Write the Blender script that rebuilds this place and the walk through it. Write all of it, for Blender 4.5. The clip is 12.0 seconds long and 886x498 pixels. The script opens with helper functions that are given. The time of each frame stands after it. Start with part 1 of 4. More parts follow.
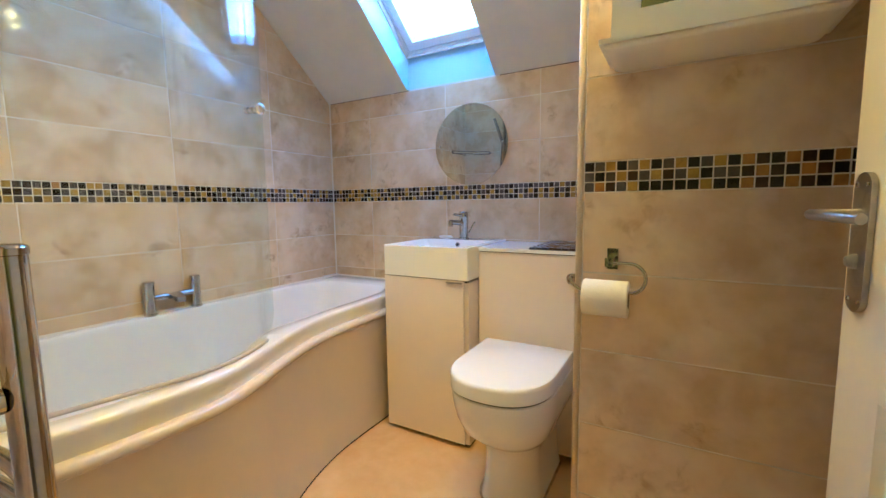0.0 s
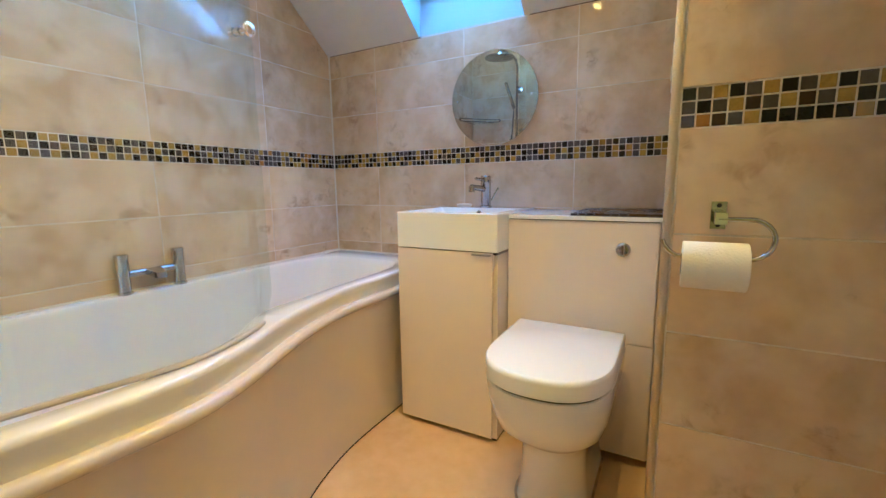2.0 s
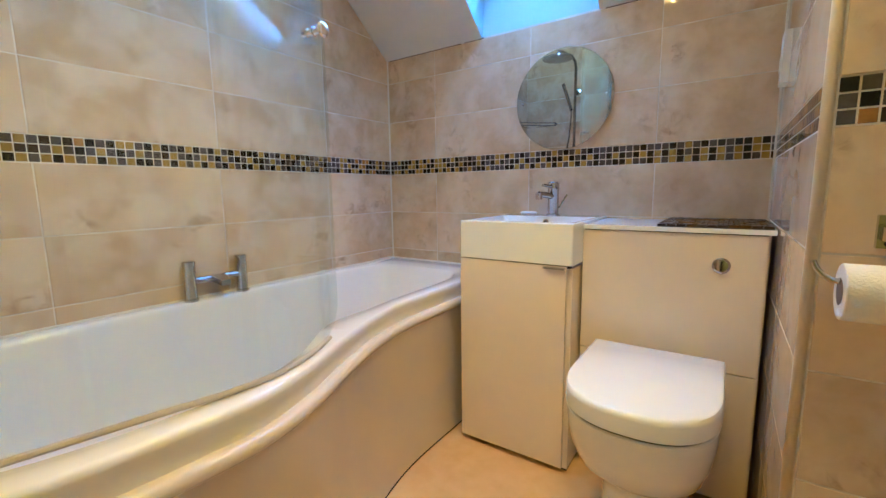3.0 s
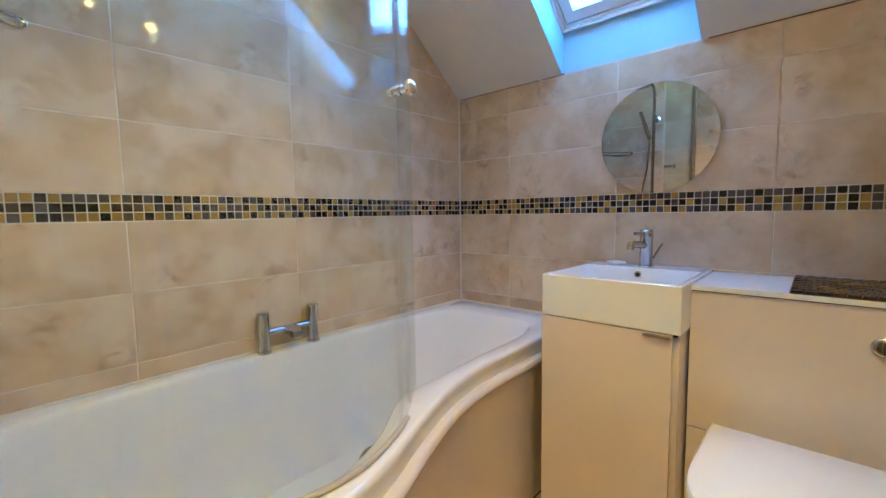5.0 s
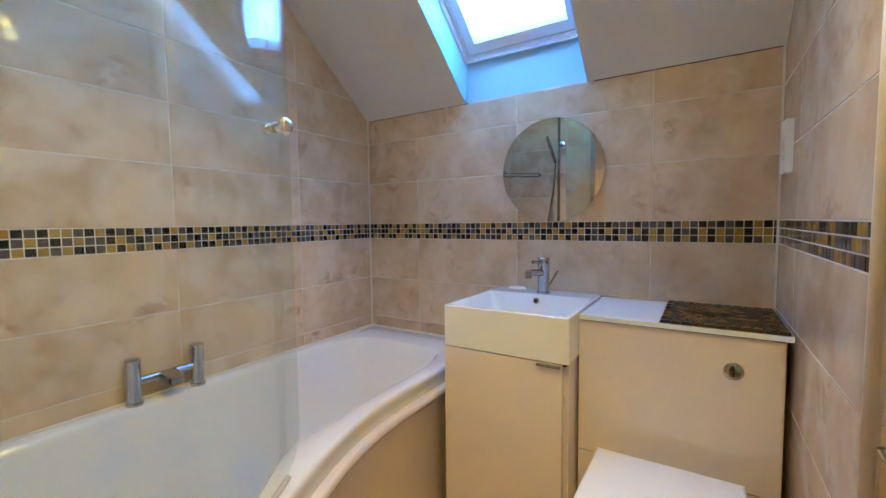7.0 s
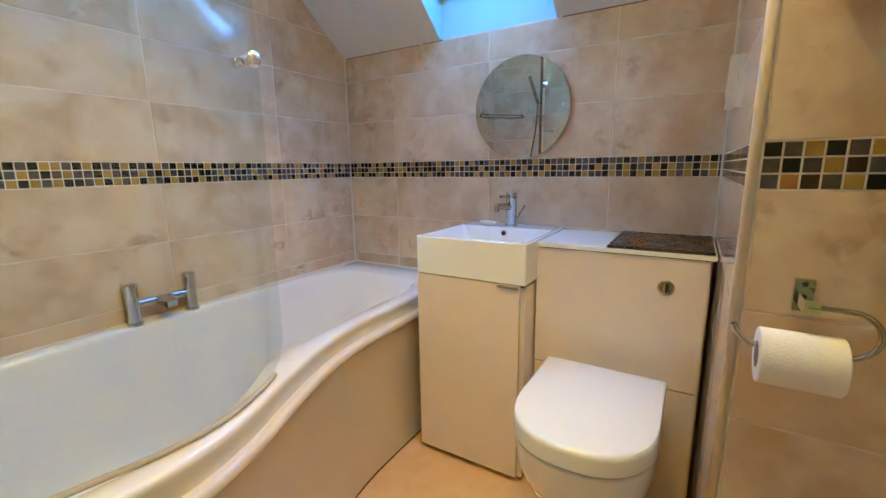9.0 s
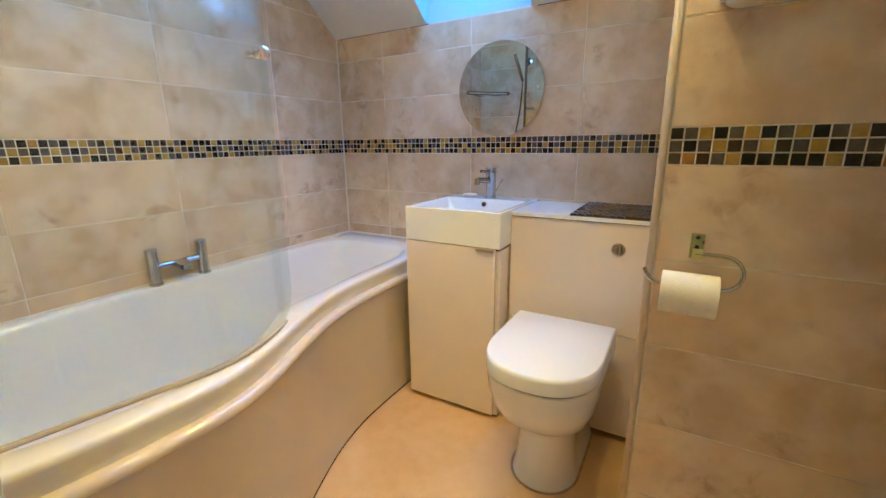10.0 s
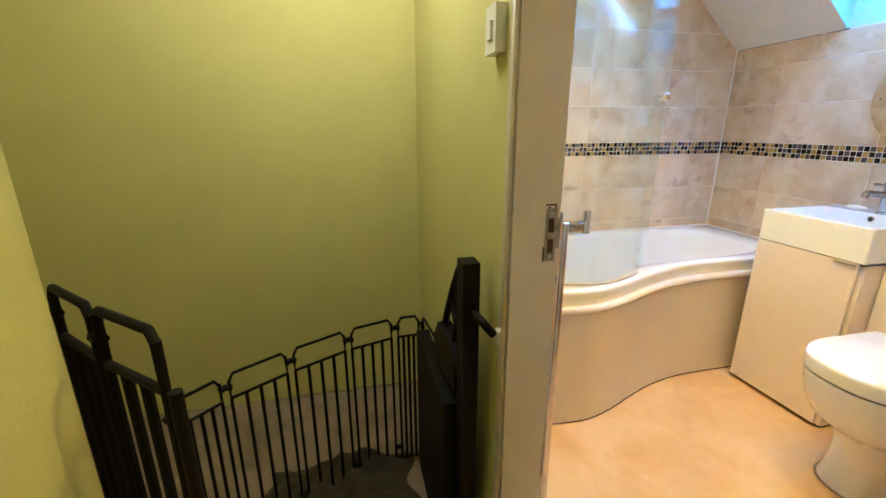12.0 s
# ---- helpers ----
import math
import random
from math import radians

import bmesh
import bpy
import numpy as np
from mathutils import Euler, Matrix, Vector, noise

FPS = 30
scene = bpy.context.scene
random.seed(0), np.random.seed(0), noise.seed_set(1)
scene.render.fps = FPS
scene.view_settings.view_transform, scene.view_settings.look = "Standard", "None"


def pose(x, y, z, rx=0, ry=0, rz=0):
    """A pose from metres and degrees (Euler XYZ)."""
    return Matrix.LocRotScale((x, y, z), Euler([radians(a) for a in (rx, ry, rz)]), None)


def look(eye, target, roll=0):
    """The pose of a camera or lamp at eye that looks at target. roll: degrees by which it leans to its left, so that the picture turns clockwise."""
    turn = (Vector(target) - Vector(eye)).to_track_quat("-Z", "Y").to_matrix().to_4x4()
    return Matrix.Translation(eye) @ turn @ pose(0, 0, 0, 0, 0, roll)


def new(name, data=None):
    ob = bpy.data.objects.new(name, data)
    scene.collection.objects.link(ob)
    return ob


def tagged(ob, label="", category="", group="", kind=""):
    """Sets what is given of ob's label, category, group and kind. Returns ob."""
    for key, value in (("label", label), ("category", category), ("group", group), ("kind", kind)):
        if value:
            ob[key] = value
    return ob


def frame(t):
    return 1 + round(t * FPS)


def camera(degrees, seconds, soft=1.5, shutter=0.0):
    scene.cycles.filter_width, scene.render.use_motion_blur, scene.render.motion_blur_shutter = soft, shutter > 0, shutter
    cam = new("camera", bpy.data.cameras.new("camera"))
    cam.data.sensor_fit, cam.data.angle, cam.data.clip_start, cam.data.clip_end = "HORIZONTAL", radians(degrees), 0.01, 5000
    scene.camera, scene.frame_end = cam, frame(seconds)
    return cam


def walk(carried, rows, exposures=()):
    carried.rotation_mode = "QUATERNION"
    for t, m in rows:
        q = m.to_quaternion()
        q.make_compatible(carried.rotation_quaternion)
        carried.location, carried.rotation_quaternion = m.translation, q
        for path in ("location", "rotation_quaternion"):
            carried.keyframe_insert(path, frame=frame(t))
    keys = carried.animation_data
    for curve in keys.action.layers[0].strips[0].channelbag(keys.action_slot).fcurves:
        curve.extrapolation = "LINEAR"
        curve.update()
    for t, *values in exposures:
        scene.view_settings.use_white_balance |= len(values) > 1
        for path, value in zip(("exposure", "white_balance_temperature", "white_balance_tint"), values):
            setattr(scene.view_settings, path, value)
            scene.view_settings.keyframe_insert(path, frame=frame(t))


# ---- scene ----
cam = camera(93.8, 12.0)
PATH = [
    (0, (-0.039, 0.076, 1.03), (-1.019, 1.806, 0.818), -0.8),
    (0.5, (-0.077, 0.094, 1.028), (-0.982, 1.866, 0.829), -0.8),
    (1, (-0.137, 0.156, 0.999), (-1.01, 1.944, 0.801), -0.8),
    (1.5, (-0.19, 0.207, 0.97), (-1.088, 1.976, 0.719), -0.7),
    (2, (-0.249, 0.229, 0.956), (-1.202, 1.961, 0.653), -0.8),
    (2.5, (-0.317, 0.252, 0.964), (-1.341, 1.943, 0.666), -0.8),
    (3, (-0.371, 0.262, 0.964), (-1.493, 1.895, 0.688), -0.8),
    (3.5, (-0.419, 0.275, 0.965), (-1.667, 1.813, 0.689), -0.9),
    (5.5, (-0.507, 0.320, 1.106), (-1.842, 1.801, 0.960), -0.6),
    (6, (-0.490, 0.335, 1.130), (-1.762, 1.871, 1.002), -0.6),
    (6.5, (-0.471, 0.365, 1.131), (-1.640, 1.985, 1.023), -0.6),
    (7, (-0.449, 0.390, 1.134), (-1.512, 2.079, 1.003), -0.7),
    (9, (-0.33, 0.331, 1.094), (-1.345, 2.012, 0.713), -0.8),
    (9.5, (-0.279, 0.266, 1.095), (-1.235, 1.969, 0.665), -0.6),
    (10, (-0.211, 0.179, 1.103), (-1.18, 1.858, 0.608), -0.7),
    (10.5, (-0.162, 0.061, 1.098), (-1.249, 1.648, 0.551), -0.6),
    (11, (-0.055, -0.081, 1.115), (-1.397, 1.29, 0.548), -0.4),
    (11.5, (0.119, -0.21, 1.165), (-1.548, 0.752, 0.621), -0.3),
    (12, (0.296, -0.279, 1.209), (-1.576, 0.151, 0.652), -0.2),
]
EXPO = [(0, 4.85, 4800, 10), (2, 4.8, 4800, 10), (3.5, 4.7, 4800, 10), (5.5, 4.48, 4800, 10), (7, 4.46, 4800, 10), (9, 4.65, 4800, 10), (10, 4.8, 4800, 10), (11, 5.1, 4800, 10), (12, 5.32, 4800, 10)]
walk(cam, [(t, look(eye, target, roll)) for t, eye, target, roll in PATH], EXPO)


# ---- world, sun and lamps ----
SKY, LAMP, LANDING = 0.272, 0.96, 0.58
world = bpy.data.worlds.new("world")
scene.world = world
world.use_nodes = True
sky = world.node_tree.nodes.new("ShaderNodeTexSky")
sky.sky_type, sky.sun_disc, sky.sun_elevation, sky.sun_rotation = "NISHITA", False, radians(24), radians(180)
sky.air_density, sky.dust_density, sky.ozone_density = 1.2, 0.1, 4.0
world.node_tree.links.new(sky.outputs[0], world.node_tree.nodes["Background"].inputs[0])
world.node_tree.nodes["Background"].inputs[1].default_value = SKY
sun = new("sun", bpy.data.lights.new("sun", "SUN"))
sun.data.energy, sun.data.angle, sun.data.color = 2.0, radians(0.5), (1, 0.95, 0.88)
sun.matrix_world = look((0, -10, 4.5), (0, 0, 0))


def lamp(name, at, watts, colour, radius, target=None, cone=0):
    ob = new(name, bpy.data.lights.new(name, "SPOT" if cone else "POINT"))
    ob.data.energy, ob.data.color, ob.data.shadow_soft_size = watts, colour, radius
    if cone:
        ob.data.spot_size, ob.data.spot_blend = radians(cone), 0.6
        ob.matrix_world = look(at, target)
    else:
        ob.location = at
    return ob


WARM = (1.0, 0.625, 0.125)
SPOTS = [((-0.54, 0.99, 2.05), (-0.58, 0.75, 1.2), 0.9, 120), ((-0.36, 1.05, 2.05), (-0.10, 0.84, 1.0), 0.7, 112), ((-0.77, 0.71, 2.05), (-1.45, 0.72, 0.4), 1.6, 98)]
for at, to, power, cone in SPOTS:
    lamp("spot_lamp", at, LAMP * power, WARM, 0.012, to, cone)
# added fill lamp that brightens the landing, no known source
lamp("landing_fill_lamp", (-0.80, -0.34, 1.96), LANDING, (1.0, 0.80, 0.50), 0.2)


# ---- materials ----
def mat(name, base, rough=0.5, metal=0.0, spots=0.0, scale=6.0, dark=None, bump=0.0, bump_scale=80.0, coat=0.0, random_shift=False, spec=0.5):
    """Principled material with blotches and grain at two scales and fine relief."""
    m = bpy.data.materials.new(name)
    m.use_nodes = True
    nt = m.node_tree
    b = nt.nodes["Principled BSDF"]
    b.inputs["Base Color"].default_value = (*base, 1)
    b.inputs["Roughness"].default_value = rough
    b.inputs["Metallic"].default_value = metal
    b.inputs["Coat Weight"].default_value = coat
    b.inputs["Coat Roughness"].default_value = 0.06
    b.inputs["Specular IOR Level"].default_value = spec
    tc = nt.nodes.new("ShaderNodeTexCoord")
    co = tc.outputs["Object"]
    if random_shift:
        info, comb, add = nt.nodes.new("ShaderNodeObjectInfo"), nt.nodes.new("ShaderNodeVectorMath"), nt.nodes.new("ShaderNodeVectorMath")
        comb.operation, add.operation = "SCALE", "ADD"
        comb.inputs[0].default_value = (13.0, 29.0, 17.0)
        nt.links.new(info.outputs["Random"], comb.inputs["Scale"])
        nt.links.new(co, add.inputs[0])
        nt.links.new(comb.outputs[0], add.inputs[1])
        co = add.outputs[0]
    if spots > 0:
        big, small = nt.nodes.new("ShaderNodeTexNoise"), nt.nodes.new("ShaderNodeTexNoise")
        big.inputs["Scale"].default_value, big.inputs["Detail"].default_value, big.inputs["Distortion"].default_value = scale, 6, 0.6
        small.inputs["Scale"].default_value, small.inputs["Detail"].default_value = scale * 9, 4
        for n in (big, small):
            nt.links.new(co, n.inputs["Vector"])
        ramp = nt.nodes.new("ShaderNodeValToRGB")
        ramp.color_ramp.elements[0].position, ramp.color_ramp.elements[1].position = 0.34, 0.62
        d = dark or tuple(c * (1 - spots) for c in base)
        ramp.color_ramp.elements[0].color = (*d, 1)
        ramp.color_ramp.elements[1].color = (*base, 1)
        mixv = nt.nodes.new("ShaderNodeMath")
        mixv.operation = "MULTIPLY_ADD"
        nt.links.new(small.outputs["Fac"], mixv.inputs[0])
        mixv.inputs[1].default_value = 0.25
        sub = nt.nodes.new("ShaderNodeMath")
        sub.operation = "SUBTRACT"
        nt.links.new(big.outputs["Fac"], sub.inputs[0])
        sub.inputs[1].default_value = 0.125
        nt.links.new(sub.outputs[0], mixv.inputs[2])
        nt.links.new(mixv.outputs[0], ramp.inputs[0])
        nt.links.new(ramp.outputs[0], b.inputs["Base Color"])
    if bump > 0:
        n, bp = nt.nodes.new("ShaderNodeTexNoise"), nt.nodes.new("ShaderNodeBump")
        n.inputs["Scale"].default_value, n.inputs["Detail"].default_value = bump_scale, 3
        bp.inputs["Strength"].default_value, bp.inputs["Distance"].default_value = bump, 0.002
        nt.links.new(co, n.inputs["Vector"])
        nt.links.new(n.outputs["Fac"], bp.inputs["Height"])
        nt.links.new(bp.outputs[0], b.inputs["Normal"])
    return m


def tile_material():
    """Glazed beige stone-look tile: broad and small clouds, brown smudges with short cracks, a slightly wavy gloss."""
    m = mat("beige_tile", (0.68, 0.51, 0.325), 0.055, 0, 0.2, 3.0, (0.52, 0.375, 0.23), 0.03, 5.0, 0.0, True, 0.30)
    nt = m.node_tree
    b = nt.nodes["Principled BSDF"]
    add = [n for n in nt.nodes if n.type == "VECT_MATH" and n.operation == "ADD"][0]
    colour = [n for n in nt.nodes if n.type == "VALTORGB"][0].outputs[0]

    def noise_band(scale, detail, distortion, stops):
        n, r = nt.nodes.new("ShaderNodeTexNoise"), nt.nodes.new("ShaderNodeValToRGB")
        n.inputs["Scale"].default_value, n.inputs["Detail"].default_value, n.inputs["Distortion"].default_value = scale, detail, distortion
        nt.links.new(add.outputs[0], n.inputs["Vector"])
        nt.links.new(n.outputs["Fac"], r.inputs[0])
        e = r.color_ramp.elements
        e[0].position, e[1].position = stops[0][0], stops[-1][0]
        for p, _ in stops[1:-1]:
            e.new(p)
        for el, (_, v) in zip(e, stops):
            el.color = (v, v, v, 1)
        return r.outputs[0]

    def times(x, y):
        n = nt.nodes.new("ShaderNodeMath")
        n.operation = "MULTIPLY"
        nt.links.new(x, n.inputs[0])
        nt.links.new(y, n.inputs[1])
        return n.outputs[0]

    def over(base, fac, tint):
        n = nt.nodes.new("ShaderNodeMix")
        n.data_type = "RGBA"
        nt.links.new(fac, n.inputs["Factor"])
        nt.links.new(base, n.inputs["A"])
        n.inputs["B"].default_value = (*tint, 1)
        return n.outputs["Result"]

    [n for n in nt.nodes if n.type == "TEX_NOISE"][0].inputs["Distortion"].default_value = 0.15
    colour = over(colour, noise_band(8.0, 7, 0.25, [(0.42, 0.0), (0.66, 0.7)]), (0.76, 0.64, 0.49))
    patch = noise_band(6.5, 3, 0.0, [(0.55, 0.0), (0.70, 1.0)])
    smudge = noise_band(24.0, 6, 0.8, [(0.46, 0.0), (0.64, 0.6)])
    crack = noise_band(9.0, 6, 0.7, [(0.485, 0.0), (0.5, 0.75), (0.515, 0.0)])
    colour = over(colour, times(patch, smudge), (0.36, 0.23, 0.135))
    colour = over(colour, times(patch, times(smudge, crack)), (0.22, 0.13, 0.08))
    nt.links.new(colour, b.inputs["Base Color"])
    return m


def glass_material(name, tint, through_it=0.93, rough=0.0):
    """Thin clear pane: mostly see-through, with a mirror gloss that grows at grazing angles."""
    m = bpy.data.materials.new(name)
    m.use_nodes = True
    nt = m.node_tree
    nt.nodes.remove(nt.nodes["Principled BSDF"])
    tr, gl, fr, mx = (nt.nodes.new(k) for k in ("ShaderNodeBsdfTransparent", "ShaderNodeBsdfGlossy", "ShaderNodeLayerWeight", "ShaderNodeMixShader"))
    tr.inputs[0].default_value = (*tint, 1)
    gl.inputs["Roughness"].default_value = rough
    power, scale = nt.nodes.new("ShaderNodeMath"), nt.nodes.new("ShaderNodeMath")
    power.operation, scale.operation = "POWER", "MULTIPLY_ADD"
    power.inputs[1].default_value, scale.inputs[1].default_value, scale.inputs[2].default_value = 5.0, 0.9, 0.04
    nt.links.new(fr.outputs["Facing"], power.inputs[0])
    nt.links.new(power.outputs[0], scale.inputs[0])
    nt.links.new(scale.outputs[0], mx.inputs[0])
    nt.links.new(tr.outputs[0], mx.inputs[1])
    nt.links.new(gl.outputs[0], mx.inputs[2])
    nt.links.new(mx.outputs[0], nt.nodes["Material Output"].inputs[0])
    return m


def glow(name, colour, strength):
    m = mat(name, (0.8, 0.8, 0.8), 0.3)
    m.node_tree.nodes["Principled BSDF"].inputs["Emission Color"].default_value = (*colour, 1)
    m.node_tree.nodes["Principled BSDF"].inputs["Emission Strength"].default_value = strength
    return m


TILE = tile_material()
GROUT = mat("grout", (0.80, 0.72, 0.60), 0.8, 0, 0.3, 9)
MOSAIC = [mat("mosaic_black", (0.012, 0.010, 0.012), 0.16, 0, 0.4, 20, None, 0.1, 30, 0.0, True, 0.3),
          mat("mosaic_brown", (0.045, 0.024, 0.015), 0.16, 0, 0.4, 20, None, 0.1, 30, 0.0, True, 0.3),
          mat("mosaic_grey", (0.095, 0.080, 0.080), 0.16, 0, 0.4, 20, None, 0.1, 30, 0.0, True, 0.3),
          mat("mosaic_amber", (0.40, 0.26, 0.055), 0.12, 0, 0.35, 24, None, 0.1, 30, 0.0, True),
          mat("mosaic_bronze", (0.40, 0.20, 0.05), 0.12, 0, 0.3, 20, None, 0.1, 30, 0.0, True)]
TRIM = mat("cream_tile_trim", (0.66, 0.55, 0.38), 0.3, 0, 0.06, 10)
SEAL = mat("white_sealant", (0.74, 0.70, 0.62), 0.45)
PLASTER = mat("white_ceiling_paint", (0.72, 0.70, 0.68), 0.85, 0, 0.05, 5, None, 0.35, 120)
# reveal faces are pale blue, the ceiling around them white
REVEAL = mat("pale_blue_reveal", (0.45, 0.66, 0.76), 0.6, 0, 0.04, 4)
MAT = [mat("mat_dark_brown", (0.045, 0.026, 0.016), 0.3, 0, 0.4, 40, None, 0.2, 60, 0.0, True, 0.35), mat("mat_black", (0.014, 0.011, 0.010), 0.3, 0, 0.3, 40, None, 0.2, 60, 0.0, True, 0.35), mat("mat_umber", (0.11, 0.062, 0.028), 0.22, 0, 0.4, 40, None, 0.2, 60, 0.0, True, 0.45), mat("mat_amber", (0.26, 0.14, 0.035), 0.22, 0, 0.4, 40, None, 0.2, 60, 0.0, True, 0.4)]
GREEN = mat("lime_green_wall_paint", (0.60, 0.565, 0.19), 0.75, 0, 0.06, 3, None, 0.3, 150)
FLOOR = mat("cream_vinyl_floor", (0.80, 0.55, 0.27), 0.16, 0, 0.12, 2.6, (0.68, 0.42, 0.16), 0.06, 14)
CARPET = mat("beige_carpet", (0.27, 0.20, 0.12), 0.95, 0, 0.35, 5, None, 1.0, 300)
ACRYLIC = mat("white_bath_acrylic", (0.80, 0.79, 0.77), 0.13, coat=0.4)
PANEL = mat("cream_white_bath_panel", (0.70, 0.62, 0.52), 0.09, 0, 0.03, 3, None, 0.03, 5)
UNIT = mat("gloss_white_unit", (0.80, 0.70, 0.62), 0.14, 0, 0.02, 4)
CERAMIC = mat("white_ceramic", (0.82, 0.83, 0.83), 0.10, coat=0.4)
# lid and worktop whites carry the sky's faint blue in their colour
LID = mat("sky_tinted_white_lid", (0.83, 0.84, 0.86), 0.14)
TOPWHITE = mat("sky_tinted_white_worktop", (0.82, 0.85, 0.88), 0.08)
CHROME = mat("chrome", (0.55, 0.54, 0.53), 0.08, 1.0, 0.12, 30)
POLISHED = mat("polished_chrome", (0.88, 0.87, 0.85), 0.05, 1.0)
BRUSHED = mat("brushed_steel", (0.42, 0.40, 0.37), 0.32, 1.0, 0.2, 40)
# near-black for dark parts and for shade filled into seams
DARK = mat("dark_parts_and_shade", (0.02, 0.017, 0.015), 0.7)
PAINT = mat("cream_gloss_paint", (0.64, 0.55, 0.40), 0.35, 0, 0.06, 5, None, 0.15, 40)
DOORPAINT = mat("white_door_paint", (0.74, 0.69, 0.58), 0.35, 0, 0.03, 6, None, 0.12, 60)
RUST = mat("red_brown_mortise", (0.05, 0.018, 0.012), 0.7, 0, 0.5, 50)
PAPER = mat("toilet_paper", (0.84, 0.80, 0.72), 0.95, 0, 0.03, 60, None, 0.5, 250)
CARD = mat("grey_cardboard", (0.20, 0.15, 0.10), 0.9)
BLACK = mat("black_powder_coat", (0.010, 0.009, 0.009), 0.55, spec=0.10)
CLOTH = mat("brown_olive_cloth", (0.055, 0.042, 0.020), 0.95, 0, 0.35, 14, None, 0.6, 120)
SOAP = mat("white_soap", (0.80, 0.76, 0.68), 0.4)
WINDOWPAINT = mat("white_lacquered_window", (0.78, 0.79, 0.80), 0.3)
PLASTIC = mat("white_plastic", (0.78, 0.76, 0.70), 0.35)
GLASS = glass_material("screen_glass", (0.93, 0.965, 0.95))
# pane tint is added to cut red and turn the sky light towards cyan
PANE = glass_material("tinted_window_glass", (0.91, 0.965, 0.98))
MIRROR = mat("mirror", (0.50, 0.49, 0.44), 0.01, 1.0)
TINTED = mat("dark_mirror", (0.26, 0.27, 0.22), 0.03, 1.0)
MIRROR_EDGE = mat("mirror_edge", (0.35, 0.40, 0.36), 0.2)
BULB = glow("lamp_bulb", WARM, 6.0)


# ---- mesh helpers ----
def thing(name, label, category, group="", at=(0, 0, 0)):
    ob = new(name)
    ob.location = at
    return tagged(ob, label, category, group)


def part(name, bm, material, parent=None, label="", smooth=False, kind="", bevel=0.0):
    """Links a bmesh as ONE mesh object, in the parent's space."""
    if bevel:
        bmesh.ops.bevel(bm, geom=[e for e in bm.edges if len(e.link_faces) == 2 and e.calc_face_angle(0) > 0.6], offset=bevel, segments=2, affect="EDGES", clamp_overlap=True)
    bmesh.ops.recalc_face_normals(bm, faces=bm.faces)
    me = bpy.data.meshes.new(name)
    bm.to_mesh(me)
    bm.free()
    me.materials.append(material)
    if smooth or bevel:
        me.shade_smooth()
        me.set_sharp_from_angle(angle=radians(40))
    ob = new(name, me)
    ob.parent = parent
    return tagged(ob, label, kind=kind)


def structure(name, bm, material, label, bevel=0.0, parent=None):
    return tagged(part(name, bm, material, parent, label, bevel=bevel), kind="structure")


def box(lo, hi, bm=None):
    bm = bm or bmesh.new()
    v = [bm.verts.new((x, y, z)) for x in (lo[0], hi[0]) for y in (lo[1], hi[1]) for z in (lo[2], hi[2])]
    for f in ((0, 1, 3, 2), (4, 6, 7, 5), (0, 4, 5, 1), (2, 3, 7, 6), (0, 2, 6, 4), (1, 5, 7, 3)):
        bm.faces.new([v[i] for i in f])
    return bm


def prism(points, direction, bm=None):
    """Closed solid: a flat polygon carried along a direction."""
    bm = bm or bmesh.new()
    a = [bm.verts.new(p) for p in points]
    b = [bm.verts.new(Vector(p) + Vector(direction)) for p in points]
    bm.faces.new(a)
    bm.faces.new(list(reversed(b)))
    for i in range(len(a)):
        j = (i + 1) % len(a)
        bm.faces.new((a[i], b[i], b[j], a[j]))
    return bm


def cyl(a, b, r, r2=None, n=24, bm=None):
    """Round bar from a to b."""
    bm = bm or bmesh.new()
    a, b = Vector(a), Vector(b)
    q = (b - a).to_track_quat("Z", "Y")
    rings = []
    for p, rr in ((a, r), (b, r if r2 is None else r2)):
        rings.append([bm.verts.new(p + q @ Vector((rr * math.cos(2 * math.pi * i / n), rr * math.sin(2 * math.pi * i / n), 0))) for i in range(n)])
    for i in range(n):
        j = (i + 1) % n
        bm.faces.new((rings[0][i], rings[0][j], rings[1][j], rings[1][i]))
    bm.faces.new(list(reversed(rings[0])))
    bm.faces.new(rings[1])
    return bm


def tube(path, r, n=12, bm=None, closed=False):
    """Round bar swept along a path."""
    bm = bm or bmesh.new()
    path = [Vector(p) for p in path]
    rings, up = [], None
    for i, p in enumerate(path):
        d = (path[min(i + 1, len(path) - 1)] - path[max(i - 1, 0)]).normalized()
        if up is None:
            up = d.orthogonal().normalized()
        up = (up - d * up.dot(d)).normalized()
        side = d.cross(up)
        rings.append([bm.verts.new(p + r * (math.cos(2 * math.pi * k / n) * up + math.sin(2 * math.pi * k / n) * side)) for k in range(n)])
    for a, b in zip(rings, rings[1:]):
        for k in range(n):
            j = (k + 1) % n
            bm.faces.new((a[k], a[j], b[j], b[k]))
    bm.faces.new(list(reversed(rings[0])))
    bm.faces.new(rings[-1])
    return bm


def loft(rings, bm=None, cap_first=True, cap_last=True):
    """Skin over closed rings with equal numbers of points."""
    bm = bm or bmesh.new()
    vs = [[bm.verts.new(p) for p in ring] for ring in rings]
    n = len(vs[0])
    for a, b in zip(vs, vs[1:]):
        for k in range(n):
            j = (k + 1) % n
            bm.faces.new((a[k], a[j], b[j], b[k]))
    if cap_first:
        bm.faces.new(list(reversed(vs[0])))
    if cap_last:
        bm.faces.new(vs[-1])
    return bm


def lathe(profile, centre, axis=(0, 0, 1), n=32, bm=None):
    """Turned solid: (radius, height) pairs about an axis."""
    q = Vector(axis).to_track_quat("Z", "Y")
    c = Vector(centre)
    rings = [[c + q @ Vector((r * math.cos(2 * math.pi * k / n), r * math.sin(2 * math.pi * k / n), h)) for k in range(n)] for r, h in profile]
    return loft(rings, bm)


